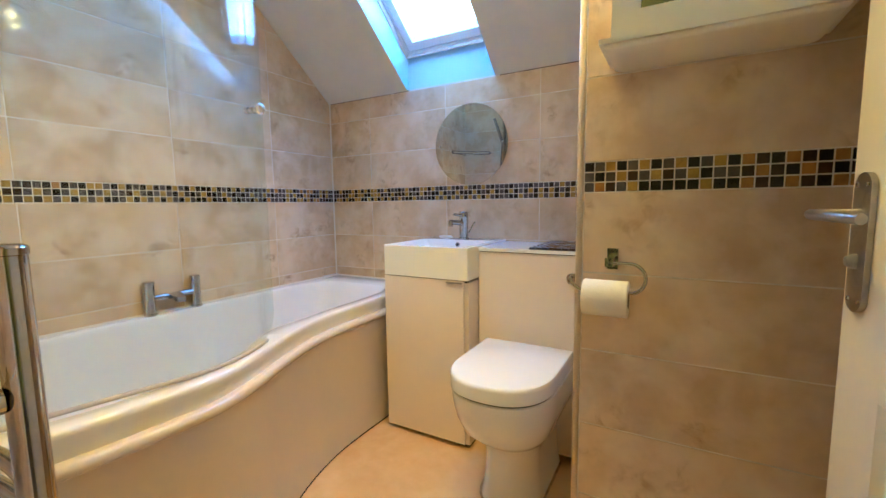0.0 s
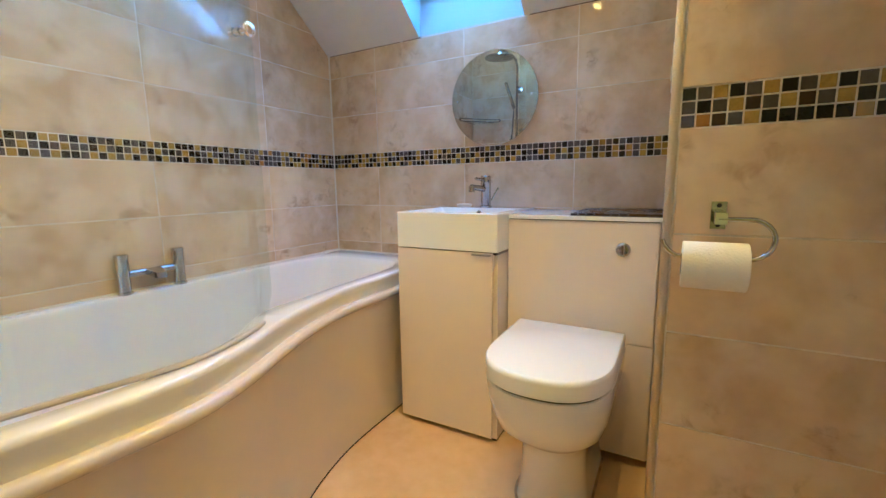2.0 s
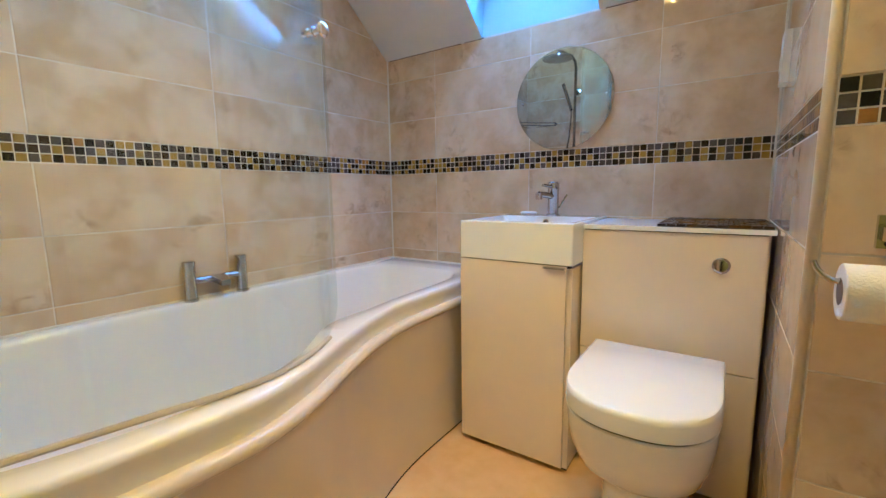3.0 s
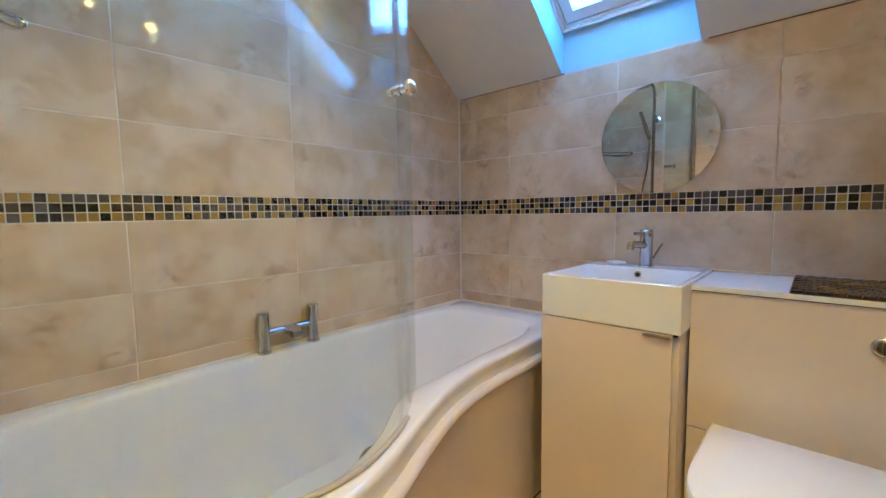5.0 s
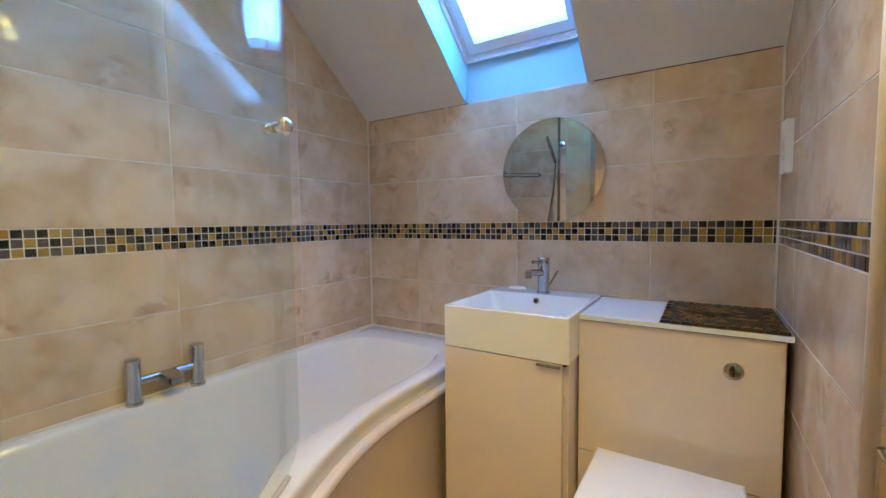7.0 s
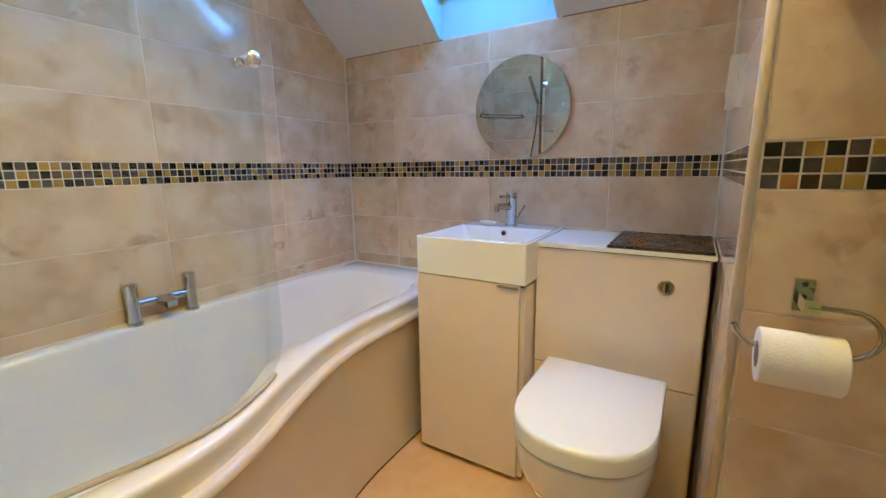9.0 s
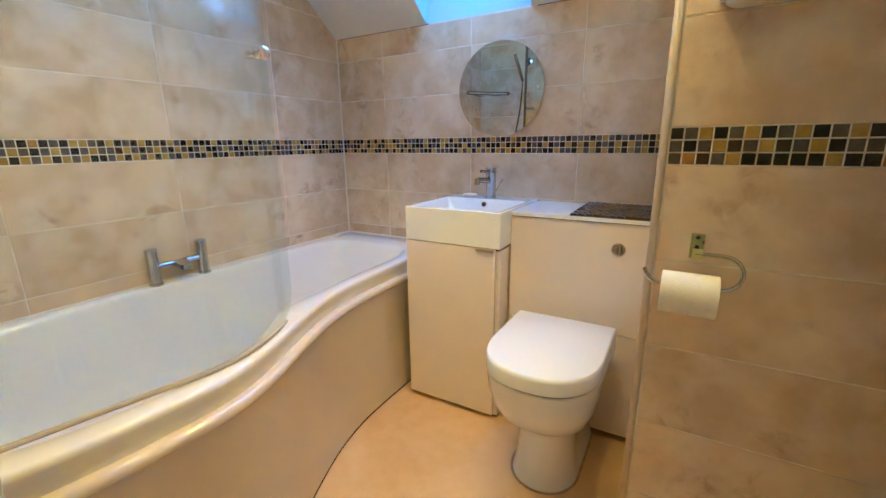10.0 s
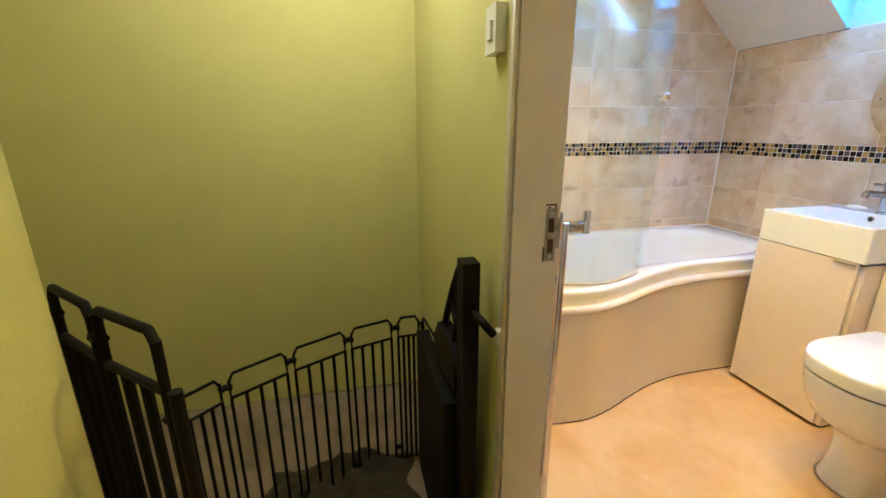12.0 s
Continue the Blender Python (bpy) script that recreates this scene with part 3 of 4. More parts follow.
bb = loft([rrect(BX0, BX1, by0, by1, 0.006, BZ0), rrect(BX0, BX1, by0, by1, 0.006, BZ1 - 0.003), rrect(BX0 + 0.003, BX1 - 0.003, by0 + 0.003, by1 - 0.003, 0.005, BZ1),
           rrect(BX0 + 0.014, BX1 - 0.014, by0 + 0.014, by1 - 0.105, 0.012, BZ1), rrect(BX0 + 0.019, BX1 - 0.019, by0 + 0.019, by1 - 0.108, 0.012, BZ1 - 0.005),
           rrect(BX0 + 0.045, BX1 - 0.045, by0 + 0.045, by1 - 0.125, 0.04, BZ1 - 0.070), rrect(BX0 + 0.09, BX1 - 0.09, by0 + 0.09, by1 - 0.16, 0.05, BZ1 - 0.088)])
part("bowl", bb, CERAMIC, basin, smooth=True)
part("overflow_ring", lathe([(0.0125, 0.0), (0.0125, 0.004), (0.0085, 0.005), (0.0085, -0.001)], (-0.972, by1 - 0.1125, BZ1 - 0.024), (0, -1, 0.15), n=20), CHROME, basin, "chrome overflow ring", smooth=True)
part("overflow_hole", cyl((-0.972, by1 - 0.112, BZ1 - 0.0245), (-0.972, by1 - 0.116, BZ1 - 0.0245), 0.008, n=16), DARK, basin, "dark overflow hole")
part("plug", lathe([(0.028, 0), (0.028, 0.004), (0.02, 0.007)], (-0.972, by0 + 0.21, BZ1 - 0.088), n=24), CHROME, basin, smooth=True)

bt = thing("basin_tap", "chrome single-lever basin tap, on the basin", "tap", at=(-0.958, YB - 0.085, BZ1))
part("tap_body", lathe([(0.026, 0), (0.026, 0.006), (0.0215, 0.010), (0.0215, 0.098), (0.0225, 0.100), (0.0225, 0.132), (0.019, 0.136)], (0, 0, 0), n=28), CHROME, bt, smooth=True)
part("spout", tube([(0, -0.005, 0.078), (-0.012, -0.05, 0.084), (-0.024, -0.095, 0.088)], 0.0125, 16), CHROME, bt, smooth=True)
part("spout_tip", cyl((-0.024, -0.095, 0.092), (-0.024, -0.095, 0.068), 0.0125), CHROME, bt, smooth=True)
part("lever", tube([(0.012, 0.0, 0.116), (-0.008, -0.03, 0.120), (-0.020, -0.065, 0.124)], 0.006, 10), CHROME, bt, smooth=True)
part("waste_rod", tube([(0.018, 0.02, 0.03), (0.034, 0.03, 0.065), (0.046, 0.035, 0.085)], 0.0035, 8), CHROME, bt, smooth=True)
soap = thing("soap", "small white oval bar of soap, on the basin", "soap", at=(-1.070, YB - 0.068, BZ1))
part("soap_bar", lathe([(0.018, 0.0), (0.030, 0.004), (0.033, 0.009), (0.028, 0.014), (0.012, 0.016)], (0, 0, 0), n=28), SOAP, soap, smooth=True).scale = (1.15, 0.7, 1)

# ---- toilet unit ----
wcu = thing("toilet_unit", "gloss white cistern unit with a flat front panel, behind the toilet", "bathroom cabinet")
WY, WX0, WX1 = 1.660, -0.7625, -0.274
part("carcass", box((WX0 - 0.003, WY + 0.022, 0.02), (WX1 + 0.006, YB - 0.003, 0.835)), UNIT, wcu)
part("upper_panel", box((WX0, WY, 0.432), (WX1, WY + 0.018, 0.8318)), UNIT, wcu, "upper gloss panel", bevel=0.0012)
part("lower_panel", box((WX0, WY, 0.030), (WX1, WY + 0.018, 0.428)), UNIT, wcu, "lower gloss panel", bevel=0.0012)
# dark box stands in for the shade beneath the worktop edge
part("gap_shade_strip", box((WX0 + 0.002, WY + 0.004, 0.8322), (WX1 - 0.002, WY + 0.0215, 0.8352)), DARK, wcu, "dark strip painting the shade under the worktop")
part("plinth", box((WX0 + 0.01, WY + 0.05, 0.0), (WX1 - 0.01, YB - 0.01, 0.02)), DARK, wcu)
bu = part("flush_button", lathe([(0.0225, 0.0), (0.0225, 0.003), (0.020, 0.0055), (0.017, 0.006), (0.0165, 0.0085), (0.010, 0.009)], (-0.376, WY - 0.0005, 0.744), (0, -1, 0), n=32), CHROME, wcu, "round chrome flush button", smooth=True)
part("button_half", box((-0.3775, WY - 0.0115, 0.730), (-0.3745, WY - 0.0085, 0.758)), DARK, bu, "dark dividing line")
top = thing("worktop", "white worktop, on the toilet unit", "worktop")
part("top", box((BX1 + 0.002, WY - 0.006, 0.8355), (XS - 0.003, YB - 0.003, 0.8495)), TOPWHITE, top, bevel=0.0015)

# ---- toilet ----
TX = -0.520
wc = thing("toilet", "white ceramic toilet with a closed D-shaped lid, against the toilet unit", "toilet")


def dshape(hw, yb, yf, z, n=28, e=2.4):
    """D outline: flat back, round front."""
    pts = [(TX + hw, yb, z), (TX - hw, yb, z)]
    ys_ = yf + hw * 1.15
    for k in range(n + 1):
        a = math.pi * k / n
        c, s = math.cos(a), math.sin(a)
        pts.append((TX - hw * math.copysign(abs(c) ** (2 / e), c), ys_ - (ys_ - yf) * abs(s) ** (2 / e), z))
    return pts


part("pedestal", loft([dshape(0.110, 1.655, 1.290, 0.001, e=2.1), dshape(0.108, 1.655, 1.292, 0.012, e=2.1), dshape(0.101, 1.655, 1.303, 0.045, e=2.1), dshape(0.096, 1.655, 1.310, 0.10, e=2.1), dshape(0.095, 1.655, 1.308, 0.175, e=2.1), dshape(0.106, 1.655, 1.292, 0.215, e=2.1),
                       dshape(0.126, 1.655, 1.252, 0.245, e=2.2), dshape(0.149, 1.655, 1.205, 0.285), dshape(0.162, 1.655, 1.177, 0.335), dshape(0.168, 1.640, 1.160, 0.385), dshape(0.1705, 1.620, 1.152, 0.428), dshape(0.1705, 1.615, 1.151, 0.434), dshape(0.168, 1.612, 1.154, 0.437)]), CERAMIC, wc, "white ceramic bowl and foot", smooth=True)
# seat coloured near-black, painting the shaded seam below the lid
part("seat", loft([dshape(0.1655, 1.580, 1.157, 0.4365), dshape(0.1655, 1.580, 1.157, 0.4485)]), DARK, wc, "seat slab, darkened to paint the shade under the lid", smooth=True)
part("lid", loft([dshape(0.168, 1.575, 1.152, 0.4440), dshape(0.1715, 1.577, 1.1475, 0.4455), dshape(0.172, 1.577, 1.146, 0.482), dshape(0.1710, 1.576, 1.1475, 0.489), dshape(0.169, 1.574, 1.151, 0.494), dshape(0.163, 1.570, 1.159, 0.4965)]), LID, wc, "closed white lid", smooth=True)
# brown ring: some stain, mostly the foot's shade put into colour
part("foot_stain_shade", loft([dshape(0.117, 1.655, 1.283, 0.0005, e=2.1), dshape(0.115, 1.655, 1.286, 0.002, e=2.1), dshape(0.108, 1.655, 1.293, 0.004, e=2.1)]), mat("brown_stain_and_shade", (0.50, 0.34, 0.18), 0.7, 0, 0.4, 30), wc, "brown bead round the foot, stain and painted shade", smooth=True)
for x in (-0.07, 0.07):
    part("hinge", cyl((TX + x - 0.02, 1.592, 0.462), (TX + x + 0.02, 1.592, 0.462), 0.012), CHROME, wc, smooth=True)

# ---- round mirror ----
mir = thing("round_mirror", "round frameless mirror, screwed to the tiled wall", "mirror", at=(-0.955, YB, 1.327))
part("glass", cyl((0, -0.014, 0), (0, -0.009, 0), 0.199, n=96), MIRROR, mir)
part("backing", cyl((0, -0.0088, 0), (0, -0.001, 0), 0.194, n=64), MIRROR_EDGE, mir)
for x in (-0.172, 0.172):
    part("screw_cap", lathe([(0.005, 0.0), (0.005, 0.002), (0.002, 0.004)], (x, -0.0142, 0.0), (0, -1, 0), n=16), CHROME, mir, smooth=True)

# ---- paper holder and roll ----
ph = thing("toilet_roll_holder", "chrome ring toilet roll holder, on the tiled partition", "toilet roll holder")
mx, mz = -0.172, 0.895
part("mount", box((mx - 0.012, YP - 0.012, mz - 0.025), (mx + 0.012, YP - 0.0005, mz + 0.025)), CHROME, ph, bevel=0.0055)
part("post", box((mx - 0.009, YP - 0.070, mz - 0.012), (mx + 0.009, YP - 0.012, mz + 0.008)), POLISHED, ph, bevel=0.006)
for z in (mz - 0.018, mz + 0.018):
    part("screw", lathe([(0.0042, 0.0), (0.0038, 0.0012), (0.001, 0.0018)], (mx, YP - 0.0118, z), (0, -1, 0), n=12), DARK, ph, "dark screw head")
hy = YP - 0.066
arc = [(mx - 0.004, hy, mz - 0.003), (mx + 0.02, hy, mz - 0.003)]
arc += [(mx + 0.043 + 0.034 * math.sin(math.pi * k / 12), hy, mz - 0.037 + 0.034 * math.cos(math.pi * k / 12)) for k in range(13)]
arc += [(mx + 0.0, hy, mz - 0.071), (mx - 0.055, hy, mz - 0.071), (mx - 0.066, hy, mz - 0.069), (mx - 0.076, hy, mz - 0.062), (mx - 0.084, hy, mz - 0.052), (mx - 0.088, hy, mz - 0.042)]
part("ring_bar", tube(arc, 0.0042, 12), CHROME, ph, smooth=True)
roll = thing("toilet_roll", "white toilet roll, hanging on the chrome holder", "toilet roll", at=(mx - 0.006, hy, mz - 0.0855))
part("paper", lathe([(0.021, -0.049), (0.0405, -0.049), (0.042, -0.0475), (0.042, 0.0475), (0.0405, 0.049), (0.021, 0.049)], (0, 0, 0), (1, 0, 0), n=48), PAPER, roll, smooth=True)
rr = bmesh.new()
lathe([(0.0205, -0.0495), (0.0195, -0.0495), (0.0195, 0.0495), (0.0205, 0.0495)], (0, 0, 0), (1, 0, 0), 32, rr)
part("core", rr, CARD, roll, "grey card core")

# ---- wall cabinet ----
cab = thing("wall_cabinet", "white wall cabinet with mirror door and moulded base shelf, on tiles", "wall cabinet")
CX0, CX1, CY0, CZ0, CZ1 = -0.170, 0.176, 1.003, 1.351, 1.90
part("case", box((CX0, CY0 + 0.02, CZ0), (CX1, YP - 0.001, CZ1)), PLASTIC, cab, bevel=0.002)
dr = bmesh.new()
fw = 0.052
box((CX0, CY0, CZ0 + 0.002), (CX0 + fw, CY0 + 0.018, CZ1), dr)
box((CX1 - fw, CY0, CZ0 + 0.002), (CX1, CY0 + 0.018, CZ1), dr)
box((CX0 + fw, CY0, CZ0 + 0.002), (CX1 - fw, CY0 + 0.018, CZ0 + fw), dr)
box((CX0 + fw, CY0, CZ1 - fw), (CX1 - fw, CY0 + 0.018, CZ1), dr)
cd = part("door", dr, PLASTIC, cab, "white framed mirror door", bevel=0.002)
part("door_mirror", box((CX0 + fw - 0.002, CY0 + 0.008, CZ0 + fw - 0.002), (CX1 - fw + 0.002, CY0 + 0.012, CZ1 - fw + 0.002)), TINTED, cd, "dark mirror glass")
part("base_shelf", box((CX0 - 0.020, CY0 - 0.022, CZ0 - 0.010), (CX1 + 0.020, YP - 0.001, CZ0)), PLASTIC, cab, "moulded white base shelf", bevel=0.003)
cove = []
for k in range(7):
    q = math.pi / 2 * k / 6
    o, z = 0.012 - 0.026 * (1 - math.cos(q)), CZ0 - 0.0102 - 0.013 * math.sin(q)
    cove.append([(CX0 - o, CY0 - o, z), (CX1 + o, CY0 - o, z), (CX1 + o, YP - 0.001, z), (CX0 - o, YP - 0.001, z)])
part("cove_moulding", loft(cove), PLASTIC, cab, "curved white moulding under the shelf", smooth=True)

# ---- cord-pull isolator on the alcove side ----
fx = thing("fan_switch", "small white wall switch, on the tiled side wall", "switch")
part("plate", box((XS - 0.018, 1.80, 1.252), (XS - 0.0005, 1.875, 1.392)), PLASTIC, fx, bevel=0.003)
part("rocker", box((XS - 0.021, 1.825, 1.287), (XS - 0.018, 1.850, 1.327)), PLASTIC, fx, bevel=0.001)

# ---- towel rail ----
rail = thing("towel_rail", "chrome ladder towel radiator with bowed bars, on the door wall", "towel radiator")
RX1, RX0, RY, RZ0, RZ1 = -0.562, -0.985, 0.205, 0.14, 1.000
for x in (RX0, RX1):
    part("upright", lathe([(0.0125, RZ0), (0.0140, RZ0 + 0.003), (0.0140, RZ1 - 0.010), (0.0152, RZ1 - 0.009), (0.0152, RZ1 - 0.003), (0.0125, RZ1), (0.006, RZ1 + 0.001)], (x, RY, 0), n=28), CHROME, rail, "vertical chrome tube", smooth=True)
    for z in (0.28, 0.86):
        part("bracket", cyl((x, YF + 0.001, z), (x, RY - 0.015, z), 0.012), CHROME, rail, smooth=True)
zs = [0.97, 0.925, 0.88, 0.835, 0.70, 0.655, 0.61, 0.565, 0.43, 0.385, 0.34, 0.295, 0.20]
for z in zs:
    bm_ = tube([(RX0 + (RX1 - RX0) * k / 16, RY + 0.002 + 0.034 * math.sin(math.pi * k / 16), z) for k in range(17)], 0.011, 12)
    part("bar", bm_, CHROME, rail, "bowed horizontal chrome tube", smooth=True)
part("valve", lathe([(0.015, 0.0), (0.015, 0.03), (0.009, 0.032), (0.009, 0.139)], (RX1, RY, 0.001), n=20), CHROME, rail, "chrome valve and pipe", smooth=True)

# ---- open door ----
leaf = tagged(new("door_1"), "open white panelled door with a steel lever handle", kind="structure")
hx, hyy = 0.290, 0.165
fxx, fyy = 0.186, 0.915
length = math.hypot(fxx - hx, fyy - hyy)
leaf.matrix_world = Matrix.Translation((hx, hyy, 0.006)) @ Matrix.Rotation(math.atan2(fyy - hyy, fxx - hx), 4, "Z")
DT = 0.038
db = bmesh.new()
for a, b, c, d in ((0, 0.105, 0, 1.98), (length - 0.105, length, 0, 1.98), (length / 2 - 0.05, length / 2 + 0.05, 0.2, 1.86)):
    box((a, -DT, c), (b, 0, d), db)
for c, d in ((0, 0.2), (0.755, 0.945), (1.86, 1.98)):
    box((0.105, -DT, c), (length - 0.105, 0, d), db)
part("stiles_and_rails", db, DOORPAINT, leaf, bevel=0.0)
for a, b in ((0.105, length / 2 - 0.05), (length / 2 + 0.05, length - 0.105)):
    for c, d in ((0.2, 0.755), (0.945, 1.86)):
        pb = bmesh.new()
        z0, z1 = c, d
        rings_ = []
        for inset, y in ((0.0, 0.0), (0.012, -0.009), (0.022, -0.010), (0.05, -0.003)):
            rings_.append([(a + inset, y, z0 + inset), (b - inset, y, z0 + inset), (b - inset, y, z1 - inset), (a + inset, y, z1 - inset)])
        part("door_panel", loft(rings_, pb, cap_first=False), DOORPAINT, leaf, "raised and fielded door panel")
        part("door_panel", box((a, -DT + 0.006, z0), (b, -0.014, z1)), DOORPAINT, leaf, "flat door panel core")
hu = length - 0.042
plate_edge = [(hu + 0.021 * math.cos(math.pi * k / 12), 0.0003, 1.040 + 0.021 * math.sin(math.pi * k / 12)) for k in range(13)]
plate_edge += [(hu - 0.021 * math.cos(math.pi * k / 12), 0.0003, 0.884 - 0.021 * math.sin(math.pi * k / 12)) for k in range(13)]
plate = part("door_handle", prism(plate_edge, (0, 0.0075, 0)), BRUSHED, leaf, "brushed steel lever handle on a long plate", bevel=0.002)
part("lever", tube([(hu, 0.008, 1.003), (hu, 0.052, 1.003), (hu - 0.006, 0.066, 1.003), (hu - 0.03, 0.071, 1.003), (hu - 0.075, 0.068, 1.002), (hu - 0.118, 0.058, 1.000)], 0.0072, 14), BRUSHED, plate, "curved lever", smooth=True)
part("thumb_turn", lathe([(0.011, 0.0), (0.011, 0.004), (0.0095, 0.010), (0.006, 0.018), (0.003, 0.019)], (0, 0, 0), (0, 1, 0), n=20), BRUSHED, plate, "oval thumb turn", smooth=True).matrix_basis = Matrix.Translation((hu, 0.008, 0.936)) @ Matrix.Diagonal((0.5, 0.7, 1.0, 1))
for du, dz in ((-0.013, 0.880), (0.013, 0.880), (-0.013, 1.044), (0.013, 1.044)):
    part("screw", lathe([(0.0035, 0), (0.003, 0.0015), (0.001, 0.002)], (hu + du, 0.0078, dz), (0, 1, 0), n=10), CHROME, plate)

# strike plate on the lining
sp_ = bmesh.new()
y0, y1, z0, z1 = 0.099, 0.122, 0.950, 1.058
wins = ((1.009, 1.038), (0.967, 0.996))
box((JL, y0, z0), (JL + 0.002, y0 + 0.005, z1), sp_)
box((JL, y1 - 0.005, z0), (JL + 0.002, y1, z1), sp_)
prism([(JL, y1, z0 + 0.028), (JL + 0.002, y1, z0 + 0.024), (JL + 0.0015, y1 + 0.009, z0 + 0.028), (JL - 0.004, y1 + 0.011, z0 + 0.030)], (0, 0, 0.062), sp_)
for a, b in ((z0, wins[1][0]), (wins[1][1], wins[0][0]), (wins[0][1], z1)):
    box((JL, y0 + 0.005, a), (JL + 0.002, y1 - 0.005, b), sp_)
strike = thing("strike_plate", "worn steel lock keep plate, screwed to the cream door lining", "door hardware")
part("keep", sp_, mat("painted_worn_steel", (0.30, 0.27, 0.21), 0.45, 0.6, 0.35, 60), strike)
for a, b, c, d in ((y0 - 0.002, y0 + 0.020, z1 + 0.006, z1 + 0.009), (y0 + 0.018, y0 + 0.021, z1 - 0.002, z1 + 0.009), (y0 + 0.004, y0 + 0.009, z1 + 0.0005, z1 + 0.004), (y0 - 0.003, y0 - 0.0005, z0 - 0.002, z0 + 0.03)):
    part("paint_chip", box((JL + 0.0003, a, c), (JL + 0.0009, b, d)), RUST, strike, "red-brown chipped paint edge")
part("pocket", box((JL + 0.0002, y0 + 0.005, wins[0][0]), (JL + 0.0008, y1 - 0.005, wins[0][1])), RUST, strike, "dark red-brown latch pocket")
part("pocket", box((JL + 0.0002, y0 + 0.005, wins[1][0]), (JL + 0.0008, y1 - 0.005, wins[1][1])), RUST, strike, "dark red-brown bolt pocket")
for z in (z0 + 0.010, z1 - 0.010):
    part("screw", cyl((JL + 0.002, 0.1105, z), (JL + 0.0028, 0.1105, z), 0.0038, n=14), BRUSHED, strike)

# ---- light switch on the landing ----
ls = thing("light_switch", "white surface-mounted switch box, on the green wall", "switch")
part("back_box", box((-0.546, YO - 0.022, 1.344), (-0.489, YO - 0.0005, 1.426)), PLASTIC, ls, bevel=0.003)
part("rocker", box((-0.529, YO - 0.026, 1.368), (-0.507, YO - 0.022, 1.400)), PLASTIC, ls, bevel=0.001)

# ---- ceiling lights ----
sf = thing("ceiling_spotlight", "white three-head ceiling spotlight, switched on", "ceiling light", at=(-0.56, 0.92, CEIL))
part("base", lathe([(0.06, -0.001), (0.06, -0.02), (0.05, -0.028)], (0, 0, 0), n=32), PLASTIC, sf, smooth=True)
for at, to, _, _ in SPOTS:
    p, d = Vector(at) - Vector(sf.location), (Vector(to) - Vector(at)).normalized()
    part("arm", tube([(p.x * 0.3, p.y * 0.3, -0.03), (p.x * 0.7, p.y * 0.7, -0.08), p - d * 0.09], 0.006, 8), CHROME, sf, smooth=True)
    part("head", lathe([(0.014, -0.11), (0.027, -0.09), (0.032, -0.055), (0.028, -0.055), (0.022, -0.085)], p, d, n=24), CHROME, sf, smooth=True)
    part("bulb", lathe([(0.008, -0.055), (0.026, -0.052), (0.026, -0.048), (0.01, -0.046)], p, d, n=20), BULB, sf, "glowing warm bulb", smooth=True)
# unseen fixture added to go with the landing's fill lamp
lf = thing("landing_fill_fixture", "unseen round ceiling light, added for the landing fill lamp", "ceiling light", at=(-0.80, -0.34, CEIL))
part("base", lathe([(0.09, -0.001), (0.09, -0.03), (0.07, -0.035)], (0, 0, 0), n=32), PLASTIC, lf, smooth=True)

# ---- stair gate ----
gate = thing("stair_gate", "black metal multi-panel safety gate, fixed to the green wall", "safety gate")
post = part("latch_post", box((-0.560, -0.050, 0.0), (-0.508, -0.012, 0.932)), BLACK, gate, "thick black latch post", bevel=0.004)
lt = bmesh.new()
prism([(-0.56, -0.02, 0.66), (-0.60, -0.022, 0.70), (-0.70, -0.03, 0.71), (-0.76, -0.03, 0.64), (-0.74, -0.03, 0.58), (-0.56, -0.02, 0.58)], (0, -0.035, 0), lt)
part("latch_cover", lt, BLACK, gate, "black latch housing", bevel=0.003)
part("latch_arm", tube([(-0.555, -0.036, 0.905), (-0.585, -0.038, 0.895), (-0.625, -0.041, 0.835), (-0.665, -0.044, 0.765), (-0.700, -0.046, 0.700)], 0.0095, 10), BLACK, gate, "sloping black latch arm", smooth=True)
part("latch_arm", tube([(-0.550, -0.036, 0.800), (-0.575, -0.038, 0.790), (-0.600, -0.041, 0.740), (-0.615, -0.044, 0.690)], 0.0085, 10), BLACK, gate, "sloping black latch arm", smooth=True)
for xa, za, xb, zb in ((-0.606, 0.866, -0.572, 0.796), (-0.645, 0.800, -0.598, 0.745)):
    part("latch_web", tube([(xa, -0.039, za), (xb, -0.040, zb)], 0.008, 8), BLACK, gate, "cross web of the latch", smooth=True)
part("door_frame", box((-0.97, -0.082, 0.0), (-0.562, -0.040, 0.55)), BLACK, gate, "black folded gate leaf seen end on", bevel=0.004)
for z in (0.812, 0.12):
    hk = tube([(-0.535, -0.030, z), (-0.490, -0.028, z + 0.012), (-0.462, -0.018, z + 0.002), (-0.457, 0.004, z - 0.025)], 0.009, 10)
    part("wall_hook", hk, BLACK, gate, "curved black wall bracket", smooth=True)
    part("wall_foot", box((-0.468, YO - 0.012, z - 0.045), (-0.448, YO - 0.0005, z - 0.015)), PLASTIC, gate)


